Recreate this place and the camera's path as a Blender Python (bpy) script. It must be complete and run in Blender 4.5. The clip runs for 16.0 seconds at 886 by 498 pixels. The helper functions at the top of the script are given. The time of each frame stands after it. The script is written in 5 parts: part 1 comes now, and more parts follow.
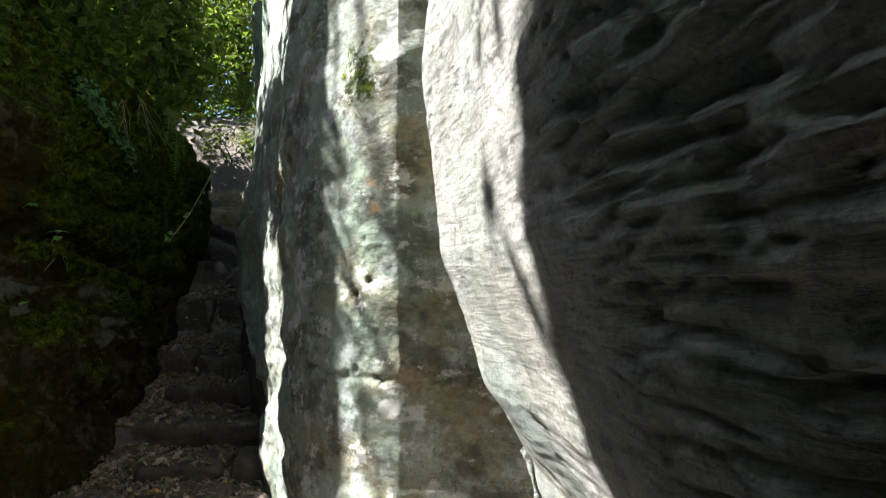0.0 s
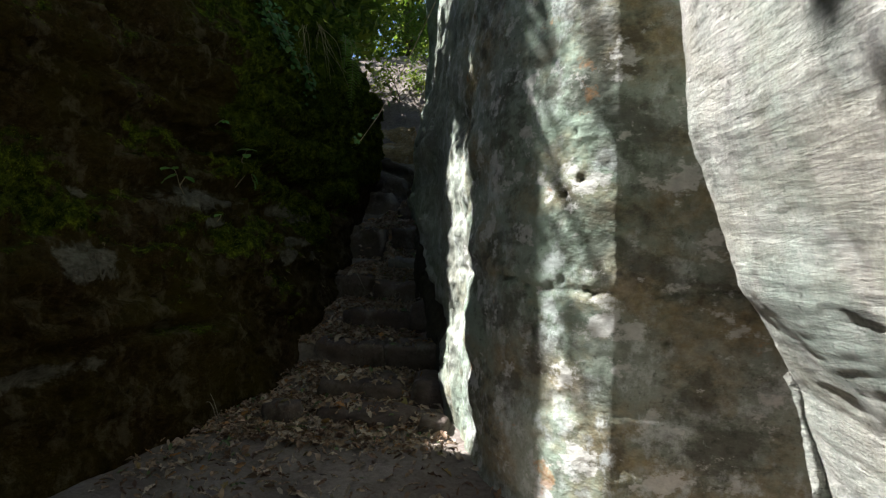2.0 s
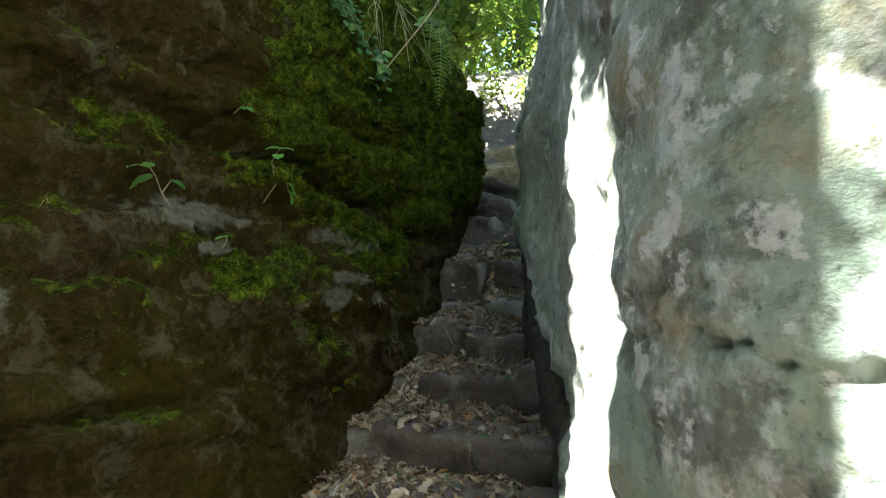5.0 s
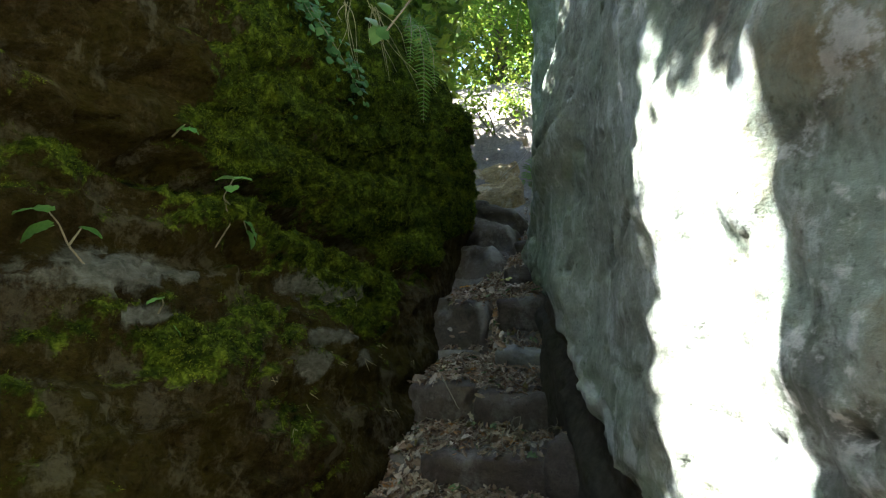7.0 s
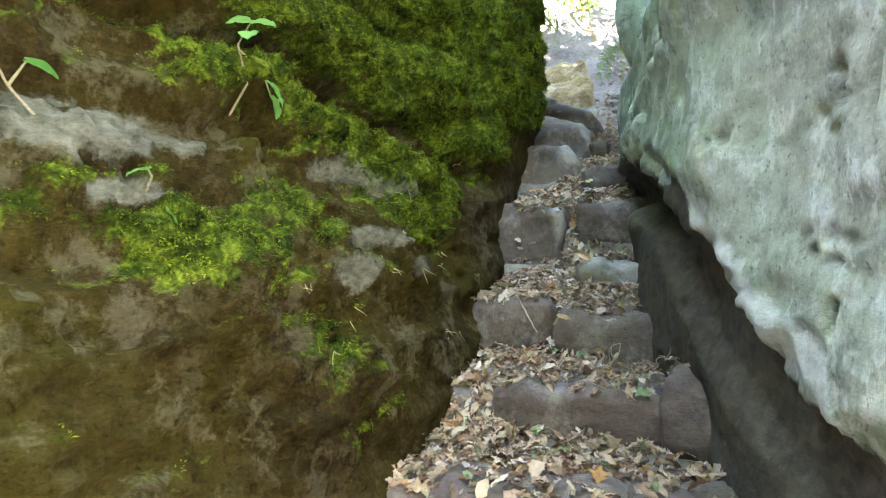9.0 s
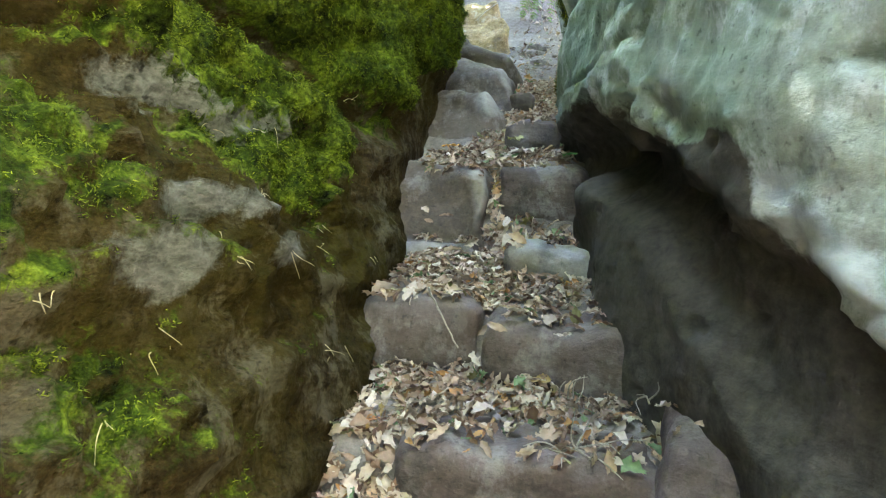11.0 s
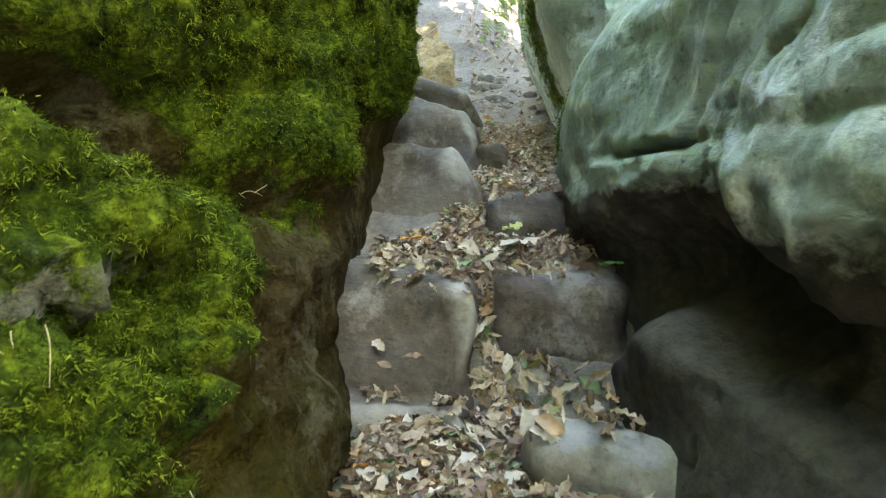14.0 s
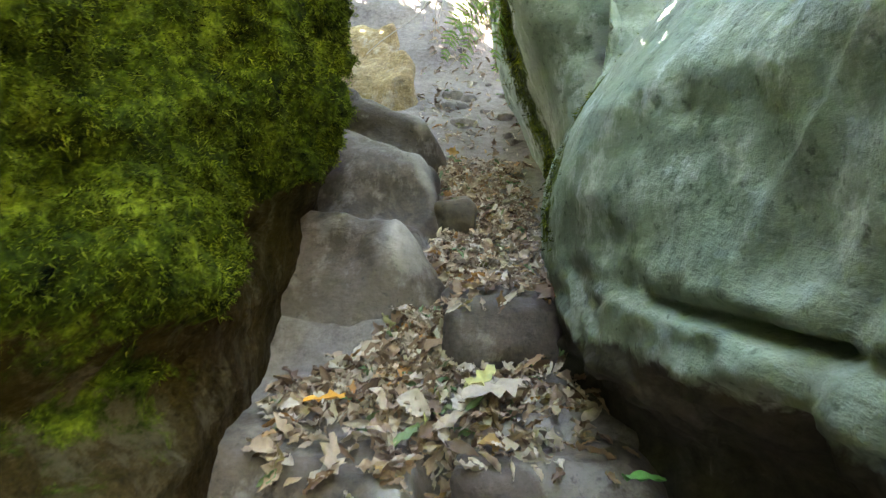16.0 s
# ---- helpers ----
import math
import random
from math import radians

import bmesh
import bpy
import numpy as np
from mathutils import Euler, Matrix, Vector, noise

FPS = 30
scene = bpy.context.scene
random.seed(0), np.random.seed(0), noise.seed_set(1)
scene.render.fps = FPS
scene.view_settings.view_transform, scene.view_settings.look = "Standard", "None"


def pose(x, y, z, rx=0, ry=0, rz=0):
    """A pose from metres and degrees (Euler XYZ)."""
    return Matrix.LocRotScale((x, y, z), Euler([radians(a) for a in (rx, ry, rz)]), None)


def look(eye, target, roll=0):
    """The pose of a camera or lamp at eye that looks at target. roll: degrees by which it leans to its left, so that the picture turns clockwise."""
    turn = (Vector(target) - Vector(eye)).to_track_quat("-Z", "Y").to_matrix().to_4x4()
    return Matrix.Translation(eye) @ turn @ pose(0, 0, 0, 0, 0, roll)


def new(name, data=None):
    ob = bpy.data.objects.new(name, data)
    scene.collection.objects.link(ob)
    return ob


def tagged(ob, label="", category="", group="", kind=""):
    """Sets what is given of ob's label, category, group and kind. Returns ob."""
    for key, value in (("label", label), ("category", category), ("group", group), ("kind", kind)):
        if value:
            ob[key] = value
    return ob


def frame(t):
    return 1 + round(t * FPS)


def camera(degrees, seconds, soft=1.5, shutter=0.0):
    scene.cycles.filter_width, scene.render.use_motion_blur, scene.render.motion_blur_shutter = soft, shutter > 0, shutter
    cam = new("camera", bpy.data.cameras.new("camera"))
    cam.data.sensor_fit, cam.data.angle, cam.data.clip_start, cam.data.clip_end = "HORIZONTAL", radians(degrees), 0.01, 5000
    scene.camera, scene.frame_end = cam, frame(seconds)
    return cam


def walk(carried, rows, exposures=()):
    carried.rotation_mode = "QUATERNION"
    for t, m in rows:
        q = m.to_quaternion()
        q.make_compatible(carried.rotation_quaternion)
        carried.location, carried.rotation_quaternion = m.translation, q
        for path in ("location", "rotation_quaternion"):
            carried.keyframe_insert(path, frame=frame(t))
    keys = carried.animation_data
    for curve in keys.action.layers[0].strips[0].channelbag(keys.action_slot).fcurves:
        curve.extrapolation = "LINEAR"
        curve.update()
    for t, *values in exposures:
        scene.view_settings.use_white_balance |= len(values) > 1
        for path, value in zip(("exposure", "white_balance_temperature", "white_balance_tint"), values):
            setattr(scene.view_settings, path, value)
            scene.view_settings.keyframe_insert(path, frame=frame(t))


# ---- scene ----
# ---- camera ----
cam = camera(67.3, 16.0, soft=1.2, shutter=0.2)
METRES, EYE, TILT, LEAN, TURN = 8.0, 1.5, 2.5, 0.5, 0.0
ROWS = [
    (0.0, 0.0, 0.0, 0.0, 0.0, 0.0, -0.0),
    (0.5, -0.0032, 0.0019, -0.006, 2.59, -1.99, -1.27),
    (1.0, -0.0069, 0.0052, -0.0131, 6.33, -2.96, -3.15),
    (1.5, -0.0258, 0.0236, -0.0261, 9.97, -3.68, -1.75),
    (2.0, -0.0408, 0.0488, -0.0372, 12.88, -3.87, -1.05),
    (2.5, -0.0414, 0.0861, -0.0453, 17.84, -2.76, -0.76),
    (3.0, -0.0481, 0.115, -0.053, 20.39, -0.79, -0.06),
    (3.5, -0.0618, 0.1456, -0.0603, 21.01, -1.94, 1.81),
    (4.0, -0.0682, 0.1948, -0.067, 22.79, -1.27, -0.38),
    (6.5, -0.1397, 0.3831, -0.0425, 23.47, 0.97, 1.93),
    (7.0, -0.1512, 0.3878, -0.0435, 21.29, 1.71, 2.63),
    (7.5, -0.1809, 0.3948, -0.0532, 21.82, -0.95, 3.0),
    (8.0, -0.2068, 0.4089, -0.0557, 22.29, -2.47, 2.77),
    (8.5, -0.2144, 0.4378, -0.0628, 23.62, -3.43, 2.46),
    (9.0, -0.2098, 0.4753, -0.0667, 24.72, -4.28, 2.12),
    (11.5, -0.2771, 0.6157, -0.0696, 13.35, -7.95, -1.89),
    (12.0, -0.2851, 0.6357, -0.062, 14.11, -5.61, -0.9),
    (12.5, -0.3068, 0.66, -0.0528, 13.55, -6.26, -0.73),
    (13.0, -0.3125, 0.6816, -0.0425, 5.53, -6.84, -1.03),
    (13.5, -0.3247, 0.703, -0.0426, 4.56, -5.48, -1.69),
    (14.0, -0.3248, 0.7391, -0.038, 7.3, -5.9, -1.76),
    (14.5, -0.3255, 0.7657, -0.0241, 10.44, -7.58, -1.86),
    (15.0, -0.3333, 0.7939, -0.0184, 11.92, -9.1, -5.85),
    (15.5, -0.3302, 0.8143, -0.0012, 8.2, -9.66, -4.75),
    (16.0, -0.3274, 0.8441, -0.002, 4.99, -6.64, -1.9),
]
EXPOSURES = [(0.0, 2.35, 6100, 11), (1.0, 1.85, 6100, 11), (2.0, 1.95, 6100, 11), (2.5, 2.2, 6100, 11), (3.0, 3.0, 6100, 7), (3.5, 3.5, 6100, 7), (4.0, 3.85, 6100, 6), (6.5, 4.45, 6000, 6), (7.0, 4.1, 6000, 6), (7.6, 4.4, 6000, 8), (8.5, 6.4, 6000, 11), (9.0, 6.6, 6100, 13), (12.0, 6.75, 6300, 10), (14.5, 6.7, 6800, 9), (16.0, 6.55, 7000, 14)]
walk(cam, [(t, pose(0, 0, EYE, TILT, LEAN, TURN) @ pose(METRES * x, METRES * y, METRES * z, 90 + pitch, roll, yaw)) for t, x, y, z, yaw, pitch, roll in ROWS], EXPOSURES)

# ---- sky and sun ----
SUN_WAY = Vector((-1.0, 0.08, 1.28)).normalized()      # towards the sun
world = bpy.data.worlds.new("sky")
scene.world = world
world.use_nodes = True
wn = world.node_tree.nodes
sky = wn.new("ShaderNodeTexSky")
sky.sky_type = "NISHITA"
sky.sun_disc = False
sky.sun_elevation = math.asin(SUN_WAY.z)
sky.sun_rotation = math.atan2(SUN_WAY.x, SUN_WAY.y) % (2 * math.pi)
world.node_tree.links.new(sky.outputs["Color"], wn["Background"].inputs["Color"])
wn["Background"].inputs["Strength"].default_value = 0.05
sun_data = bpy.data.lights.new("sun", "SUN")
sun_data.energy, sun_data.angle, sun_data.color = 5.0, radians(0.6), (1.0, 0.96, 0.90)
sun = new("sun", sun_data)
sun.matrix_world = look((0, 0, 20), Vector((0, 0, 20)) - SUN_WAY)


# ---- noise ----
def cell(ix, iy, iz, seed):
    h = (ix.astype(np.int64) * 374761393 + iy.astype(np.int64) * 668265263 + iz.astype(np.int64) * 2147483647 + seed * 974634777) & 0xFFFFFFFF
    h = ((h ^ (h >> 13)) * 1274126177) & 0xFFFFFFFF
    h = ((h ^ (h >> 15)) * 2246822519) & 0xFFFFFFFF
    return h ^ (h >> 16)


def gnoise(p, seed=0):
    """Gradient noise of points (..., 3), about -1 to 1."""
    i = np.floor(p).astype(np.int64)
    f = p - i
    u = f * f * f * (f * (f * 6 - 15) + 10)
    total = np.zeros(p.shape[:-1])
    for dx in (0, 1):
        for dy in (0, 1):
            for dz in (0, 1):
                h = cell(i[..., 0] + dx, i[..., 1] + dy, i[..., 2] + dz, seed)
                gx = (h & 1023) / 511.5 - 1
                gy = ((h >> 10) & 1023) / 511.5 - 1
                gz = ((h >> 20) & 1023) / 511.5 - 1
                dot = gx * (f[..., 0] - dx) + gy * (f[..., 1] - dy) + gz * (f[..., 2] - dz)
                w = (u[..., 0] if dx else 1 - u[..., 0]) * (u[..., 1] if dy else 1 - u[..., 1]) * (u[..., 2] if dz else 1 - u[..., 2])
                total += w * dot
    return total * 1.4


def fbm(p, size, octaves=4, seed=0, stretch=(1, 1, 1)):
    q = p / (size * np.array(stretch))
    out, a = np.zeros(p.shape[:-1]), 1.0
    for k in range(octaves):
        out += a * gnoise(q * 2.0 ** k + 17.3 * k, seed + k)
        a *= 0.5
    return out


def step_up(a, b, x):
    t = np.clip((x - a) / (b - a), 0, 1)
    return t * t * (3 - 2 * t)


# ---- mesh makers ----
def mesh_of(name, verts, faces, mat, smooth=True, attrs=None):
    """A mesh from arrays; faces all of one length."""
    me = bpy.data.meshes.new(name)
    verts, faces = np.asarray(verts, np.float32), np.asarray(faces, np.int32)
    k = faces.shape[1]
    me.vertices.add(len(verts))
    me.vertices.foreach_set("co", verts.ravel())
    me.loops.add(faces.size)
    me.loops.foreach_set("vertex_index", faces.ravel())
    me.polygons.add(len(faces))
    me.polygons.foreach_set("loop_start", np.arange(0, faces.size, k, dtype=np.int32))
    me.polygons.foreach_set("use_smooth", np.full(len(faces), smooth))
    me.update(calc_edges=True)
    for key, values in (attrs or {}).items():
        me.attributes.new(key, "FLOAT", "POINT").data.foreach_set("value", np.asarray(values, np.float32).ravel())
    me.materials.append(mat)
    return me


def grid_faces(nu, nv, flip=False):
    i = np.arange((nu - 1) * nv).reshape(nu - 1, nv)[:, :-1].ravel()
    f = np.stack([i, i + nv, i + nv + 1, i + 1], 1)
    return f[:, ::-1] if flip else f


def grid_normals(p, flip=False):
    n = np.cross(np.gradient(p, axis=0), np.gradient(p, axis=1))
    n /= np.linalg.norm(n, axis=-1, keepdims=True) + 1e-9
    return -n if flip else n


def hang(name, me, parent, label=""):
    ob = new(name, me)
    ob.parent = parent
    if label:
        ob["label"] = label
    return ob


# ---- materials ----
def nodes_of(name):
    m = bpy.data.materials.new(name)
    m.use_nodes = True
    nt = m.node_tree
    return m, nt, nt.nodes["Principled BSDF"]


def n_noise(nt, scale, detail=6, rough=0.6, stretch=(1, 1, 1), seed=0.0):
    geo = nt.nodes.new("ShaderNodeNewGeometry")
    mp = nt.nodes.new("ShaderNodeMapping")
    mp.inputs["Scale"].default_value = [1 / s for s in stretch]
    mp.inputs["Location"].default_value = (seed, seed * 1.7, seed * 0.6)
    nt.links.new(geo.outputs["Position"], mp.inputs["Vector"])
    n = nt.nodes.new("ShaderNodeTexNoise")
    n.inputs["Scale"].default_value, n.inputs["Detail"].default_value, n.inputs["Roughness"].default_value = scale, detail, rough
    nt.links.new(mp.outputs["Vector"], n.inputs["Vector"])
    return n.outputs["Fac"]


def n_ramp(nt, fac, *stops):
    r = nt.nodes.new("ShaderNodeValToRGB")
    e = r.color_ramp.elements
    while len(e) < len(stops):
        e.new(0.5)
    for el, (pos, col) in zip(e, stops):
        el.position = pos
        el.color = (*col, 1) if isinstance(col, tuple) else (col, col, col, 1)
    nt.links.new(fac, r.inputs["Fac"])
    return r.outputs["Color"]


def n_mix(nt, fac, a, b, mode="MIX"):
    m = nt.nodes.new("ShaderNodeMix")
    m.data_type, m.blend_type = "RGBA", mode
    for sock, v in ((m.inputs[0], fac), (m.inputs[6], a), (m.inputs[7], b)):
        if isinstance(v, (int, float)):
            sock.default_value = v
        elif isinstance(v, tuple):
            sock.default_value = (*v, 1)
        else:
            nt.links.new(v, sock)
    return m.outputs[2]


def n_math(nt, op, a, b=0.0):
    m = nt.nodes.new("ShaderNodeMath")
    m.operation = op
    for sock, v in zip(m.inputs, (a, b)):
        if isinstance(v, (int, float)):
            sock.default_value = v
        else:
            nt.links.new(v, sock)
    return m.outputs[0]


def n_bump(nt, bsdf, *heights):
    last = None
    for h, strength, dist in heights:
        b = nt.nodes.new("ShaderNodeBump")
        b.inputs["Strength"].default_value, b.inputs["Distance"].default_value = strength, dist
        nt.links.new(h, b.inputs["Height"])
        if last:
            nt.links.new(last, b.inputs["Normal"])
        last = b.outputs["Normal"]
    nt.links.new(last, bsdf.inputs["Normal"])


def n_attr(nt, name):
    a = nt.nodes.new("ShaderNodeAttribute")
    a.attribute_name = name
    return a.outputs["Fac"]


def rock_material(name, dark, mid, pale, algae, algae_amount, lichen, lichen_amount, streak=(1, 1, 1), moss=False, relief=1.0, warm=None, sheen=0.0, crest=False):
    m, nt, b = nodes_of(name)
    big = n_noise(nt, 1.6, 5, 0.62, streak, 3.1)
    fine = n_noise(nt, 22, 6, 0.7, streak, 8.2)
    grit = n_noise(nt, 160, 3, 0.7)
    col = n_ramp(nt, big, (0.30, dark), (0.50, mid), (0.72, pale))
    col = n_mix(nt, 0.32 if relief < 0.8 else 0.55, col, n_ramp(nt, fine, (0.25, tuple(c * 0.55 for c in dark)), (0.5, mid), (0.75, tuple(min(1, c * 1.25) for c in pale))))
    speck = n_noise(nt, 75, 5, 0.75, (1, 1, 1), 14.0)
    col = n_mix(nt, 0.35 if relief < 0.8 else 0.85, col, n_ramp(nt, speck, (0.28, 0.40), (0.5, 1.0), (0.72, 1.6)), "MULTIPLY")
    alg = n_math(nt, "MULTIPLY", n_ramp(nt, n_noise(nt, 1.1, 6, 0.65, (1, 1, 1.5), 21.0), (0.38, 0.0), (0.62, 1.0)), algae_amount)
    col = n_mix(nt, alg, col, algae)
    li = n_math(nt, "MULTIPLY", n_ramp(nt, n_noise(nt, 4.5, 9, 0.72, (1, 1, 1.3), 37.0), (0.53, 0.0), (0.60, 1.0)), lichen_amount)
    col = n_mix(nt, li, col, lichen)
    li2 = n_math(nt, "MULTIPLY", n_ramp(nt, n_noise(nt, 12, 8, 0.72, (1, 1, 1.5), 53.0), (0.51, 0.0), (0.60, 1.0)), lichen_amount * 0.5)
    li2 = n_math(nt, "MULTIPLY", li2, n_ramp(nt, n_noise(nt, 2.3, 4, 0.6, (1, 1, 1), 61.0), (0.42, 0.0), (0.58, 1.0)))
    col = n_mix(nt, li2, col, lichen)
    dirt = n_ramp(nt, n_noise(nt, 6.5, 8, 0.72, (1, 1, 1.6), 71.0), (0.34, 0.5), (0.47, 1.0))
    col = n_mix(nt, 0.8, col, dirt, "MULTIPLY")
    spots = n_ramp(nt, n_noise(nt, 46, 4, 0.6, (1, 1, 1), 5.0), (0.30, 0.45), (0.40, 1.0))
    col = n_mix(nt, 0.8, col, spots, "MULTIPLY")
    if warm is not None:
        on = n_attr(nt, "bare") if moss else 1.0
        for size, seed, low, high, amount, tone in ((1.5, 83.0, 0.47, 0.62, 0.8, ((0.13, 0.085, 0.035), (0.36, 0.27, 0.13))), (2.6, 97.0, 0.50, 0.58, 0.75, ((0.035, 0.032, 0.025), (0.10, 0.092, 0.07))), (4.2, 103.0, 0.56, 0.60, 0.85, ((0.45, 0.44, 0.40), (0.68, 0.67, 0.63))), (2.4, 109.0, 0.63, 0.67, 0.55 * float(moss), ((0.34, 0.14, 0.04), (0.5, 0.25, 0.09)))):
            patch = n_math(nt, "MULTIPLY", n_ramp(nt, n_noise(nt, size, 9, 0.68, (1, 1, 0.7), seed), (low, 0.0), (high, 1.0)), amount * warm)
            col = n_mix(nt, n_math(nt, "MULTIPLY", patch, on), col, n_ramp(nt, fine, (0.3, tone[0]), (0.7, tone[1])))
    if moss and warm is None:
        wash = n_math(nt, "ADD", n_math(nt, "MULTIPLY", n_attr(nt, "bare"), 1.2), n_math(nt, "MULTIPLY", n_math(nt, "SUBTRACT", n_noise(nt, 11, 9, 0.78, (1, 1, 1), 31.0), 0.5), 1.9))
        col = n_mix(nt, n_math(nt, "MULTIPLY", n_math(nt, "MULTIPLY", n_ramp(nt, wash, (0.38, 0.0), (0.75, 1.0)), n_ramp(nt, n_attr(nt, "bare"), (0.02, 0.25), (0.3, 1.0))), 0.7), col, n_ramp(nt, fine, (0.3, (0.07, 0.068, 0.05)), (0.7, (0.24, 0.235, 0.195))))
    if moss:
        green = n_ramp(nt, n_noise(nt, 9, 8, 0.75, (1, 1, 1), 11.0), (0.34, (0.004, 0.006, 0.0015)), (0.50, (0.034, 0.050, 0.005)), (0.66, (0.14, 0.17, 0.015)))
        green = n_mix(nt, 0.8, green, n_ramp(nt, n_noise(nt, 48, 5, 0.7, (1, 1, 1), 17.0), (0.32, 0.35), (0.5, 1.0), (0.68, 1.7)), "MULTIPLY")
        mask = n_math(nt, "ADD", n_attr(nt, "moss"), n_math(nt, "MULTIPLY", n_math(nt, "SUBTRACT", n_noise(nt, 13, 8, 0.75, (1, 1, 1), 2.0), 0.5), 1.6))
        col = n_mix(nt, n_ramp(nt, mask, (0.40, 0.0), (0.60, 1.0)), col, green)
    if moss:
        # brown rock tint below the lip; its mask also carries the undercut's shade
        rim = n_math(nt, "ADD", n_attr(nt, "stain_shade"), n_math(nt, "MULTIPLY", n_math(nt, "SUBTRACT", n_noise(nt, 6, 6, 0.7, (1, 1, 1), 9.0), 0.5), 1.5))
        crust = n_math(nt, "ADD", n_attr(nt, "pale"), n_math(nt, "MULTIPLY", n_math(nt, "SUBTRACT", n_noise(nt, 8, 9, 0.74, (1, 1, 1.2), 19.0), 0.5), 2.2))
        col = n_mix(nt, n_math(nt, "MULTIPLY", n_math(nt, "MULTIPLY", n_ramp(nt, crust, (0.55, 0.0), (0.80, 1.0)), n_ramp(nt, n_attr(nt, "pale"), (0.05, 0.0), (0.3, 1.0))), 0.85), col, n_ramp(nt, fine, (0.3, tuple(c * 0.62 for c in lichen)), (0.7, lichen)))
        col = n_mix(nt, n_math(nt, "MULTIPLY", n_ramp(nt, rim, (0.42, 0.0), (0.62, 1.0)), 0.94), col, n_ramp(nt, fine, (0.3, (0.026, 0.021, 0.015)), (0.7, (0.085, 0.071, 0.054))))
    if crest:
        rub = n_math(nt, "ADD", n_attr(nt, "pale"), n_math(nt, "MULTIPLY", n_math(nt, "SUBTRACT", n_noise(nt, 7, 6, 0.7, (1, 1, 1), 23.0), 0.5), 0.9))
        col = n_mix(nt, n_math(nt, "MULTIPLY", n_ramp(nt, rub, (0.30, 0.0), (1.0, 1.0)), 0.7), col, n_ramp(nt, fine, (0.3, (0.20, 0.175, 0.15)), (0.7, (0.38, 0.345, 0.30))))
    nt.links.new(col, b.inputs["Base Color"])
    nt.links.new(n_ramp(nt, fine, (0.3, 0.72 - sheen), (0.7, 0.95 - sheen)), b.inputs["Roughness"])
    b.inputs["Specular IOR Level"].default_value = 0.25 + sheen
    n_bump(nt, b, (n_noise(nt, 7, 8, 0.62, streak, 1.0), 0.55 * relief, 0.05), (fine, 0.6 * relief, 0.018), (grit, 0.2 * relief, 0.004))
    return m


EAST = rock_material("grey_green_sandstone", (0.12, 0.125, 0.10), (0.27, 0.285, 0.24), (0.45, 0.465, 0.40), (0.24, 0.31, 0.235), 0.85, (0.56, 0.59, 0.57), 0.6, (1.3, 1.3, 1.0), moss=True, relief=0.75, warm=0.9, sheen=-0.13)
SLAB = rock_material("pale_pitted_sandstone", (0.26, 0.25, 0.21), (0.47, 0.45, 0.40), (0.64, 0.615, 0.56), (0.24, 0.33, 0.27), 0.6, (0.56, 0.54, 0.50), 0.5, (2.6, 2.6, 0.3), relief=2.4, warm=0.28)
# brown rock set very dark; part of the gorge's shade is in its colour
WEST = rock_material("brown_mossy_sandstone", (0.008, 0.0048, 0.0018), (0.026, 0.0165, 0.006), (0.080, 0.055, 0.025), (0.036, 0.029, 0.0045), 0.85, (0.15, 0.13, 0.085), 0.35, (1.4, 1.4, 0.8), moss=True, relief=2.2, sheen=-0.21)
STEP = rock_material("worn_step_sandstone", (0.045, 0.031, 0.026), (0.098, 0.070, 0.060), (0.20, 0.158, 0.138), (0.08, 0.066, 0.045), 0.4, (0.32, 0.29, 0.26), 0.35, (1, 1, 0.7), relief=0.7, sheen=0.08)
WORN = rock_material("smooth_worn_sandstone", (0.028, 0.019, 0.011), (0.068, 0.048, 0.032), (0.19, 0.155, 0.125), (0.055, 0.038, 0.019), 0.6, (0.36, 0.33, 0.29), 0.25, (1.2, 1.2, 0.9), relief=0.6, sheen=0.12, crest=True)
PALE = rock_material("pale_step_sandstone", (0.11, 0.095, 0.08), (0.22, 0.195, 0.17), (0.38, 0.35, 0.31), (0.14, 0.12, 0.08), 0.4, (0.42, 0.40, 0.36), 0.3, (1, 1, 0.8), relief=0.5, sheen=0.3)
OCHRE = rock_material("ochre_sandstone", (0.16, 0.10, 0.045), (0.30, 0.20, 0.09), (0.46, 0.36, 0.22), (0.12, 0.10, 0.04), 0.4, (0.5, 0.46, 0.38), 0.4, (1, 1, 0.6))


def soil_material():
    m, nt, b = nodes_of("leafy_soil")
    big, fine = n_noise(nt, 2.2, 6, 0.6, (1, 1, 1), 4.0), n_noise(nt, 30, 6, 0.75)
    col = n_ramp(nt, big, (0.3, (0.085, 0.068, 0.055)), (0.5, (0.195, 0.165, 0.145)), (0.7, (0.35, 0.315, 0.29)))
    col = n_mix(nt, 0.5, col, n_ramp(nt, fine, (0.3, (0.05, 0.036, 0.028)), (0.7, (0.32, 0.27, 0.235))))
    nt.links.new(col, b.inputs["Base Color"])
    b.inputs["Roughness"].default_value = 0.95
    b.inputs["Specular IOR Level"].default_value = 0.15
    n_bump(nt, b, (n_noise(nt, 12, 8, 0.7), 0.7, 0.03), (fine, 0.6, 0.01))
    return m


SOIL = soil_material()


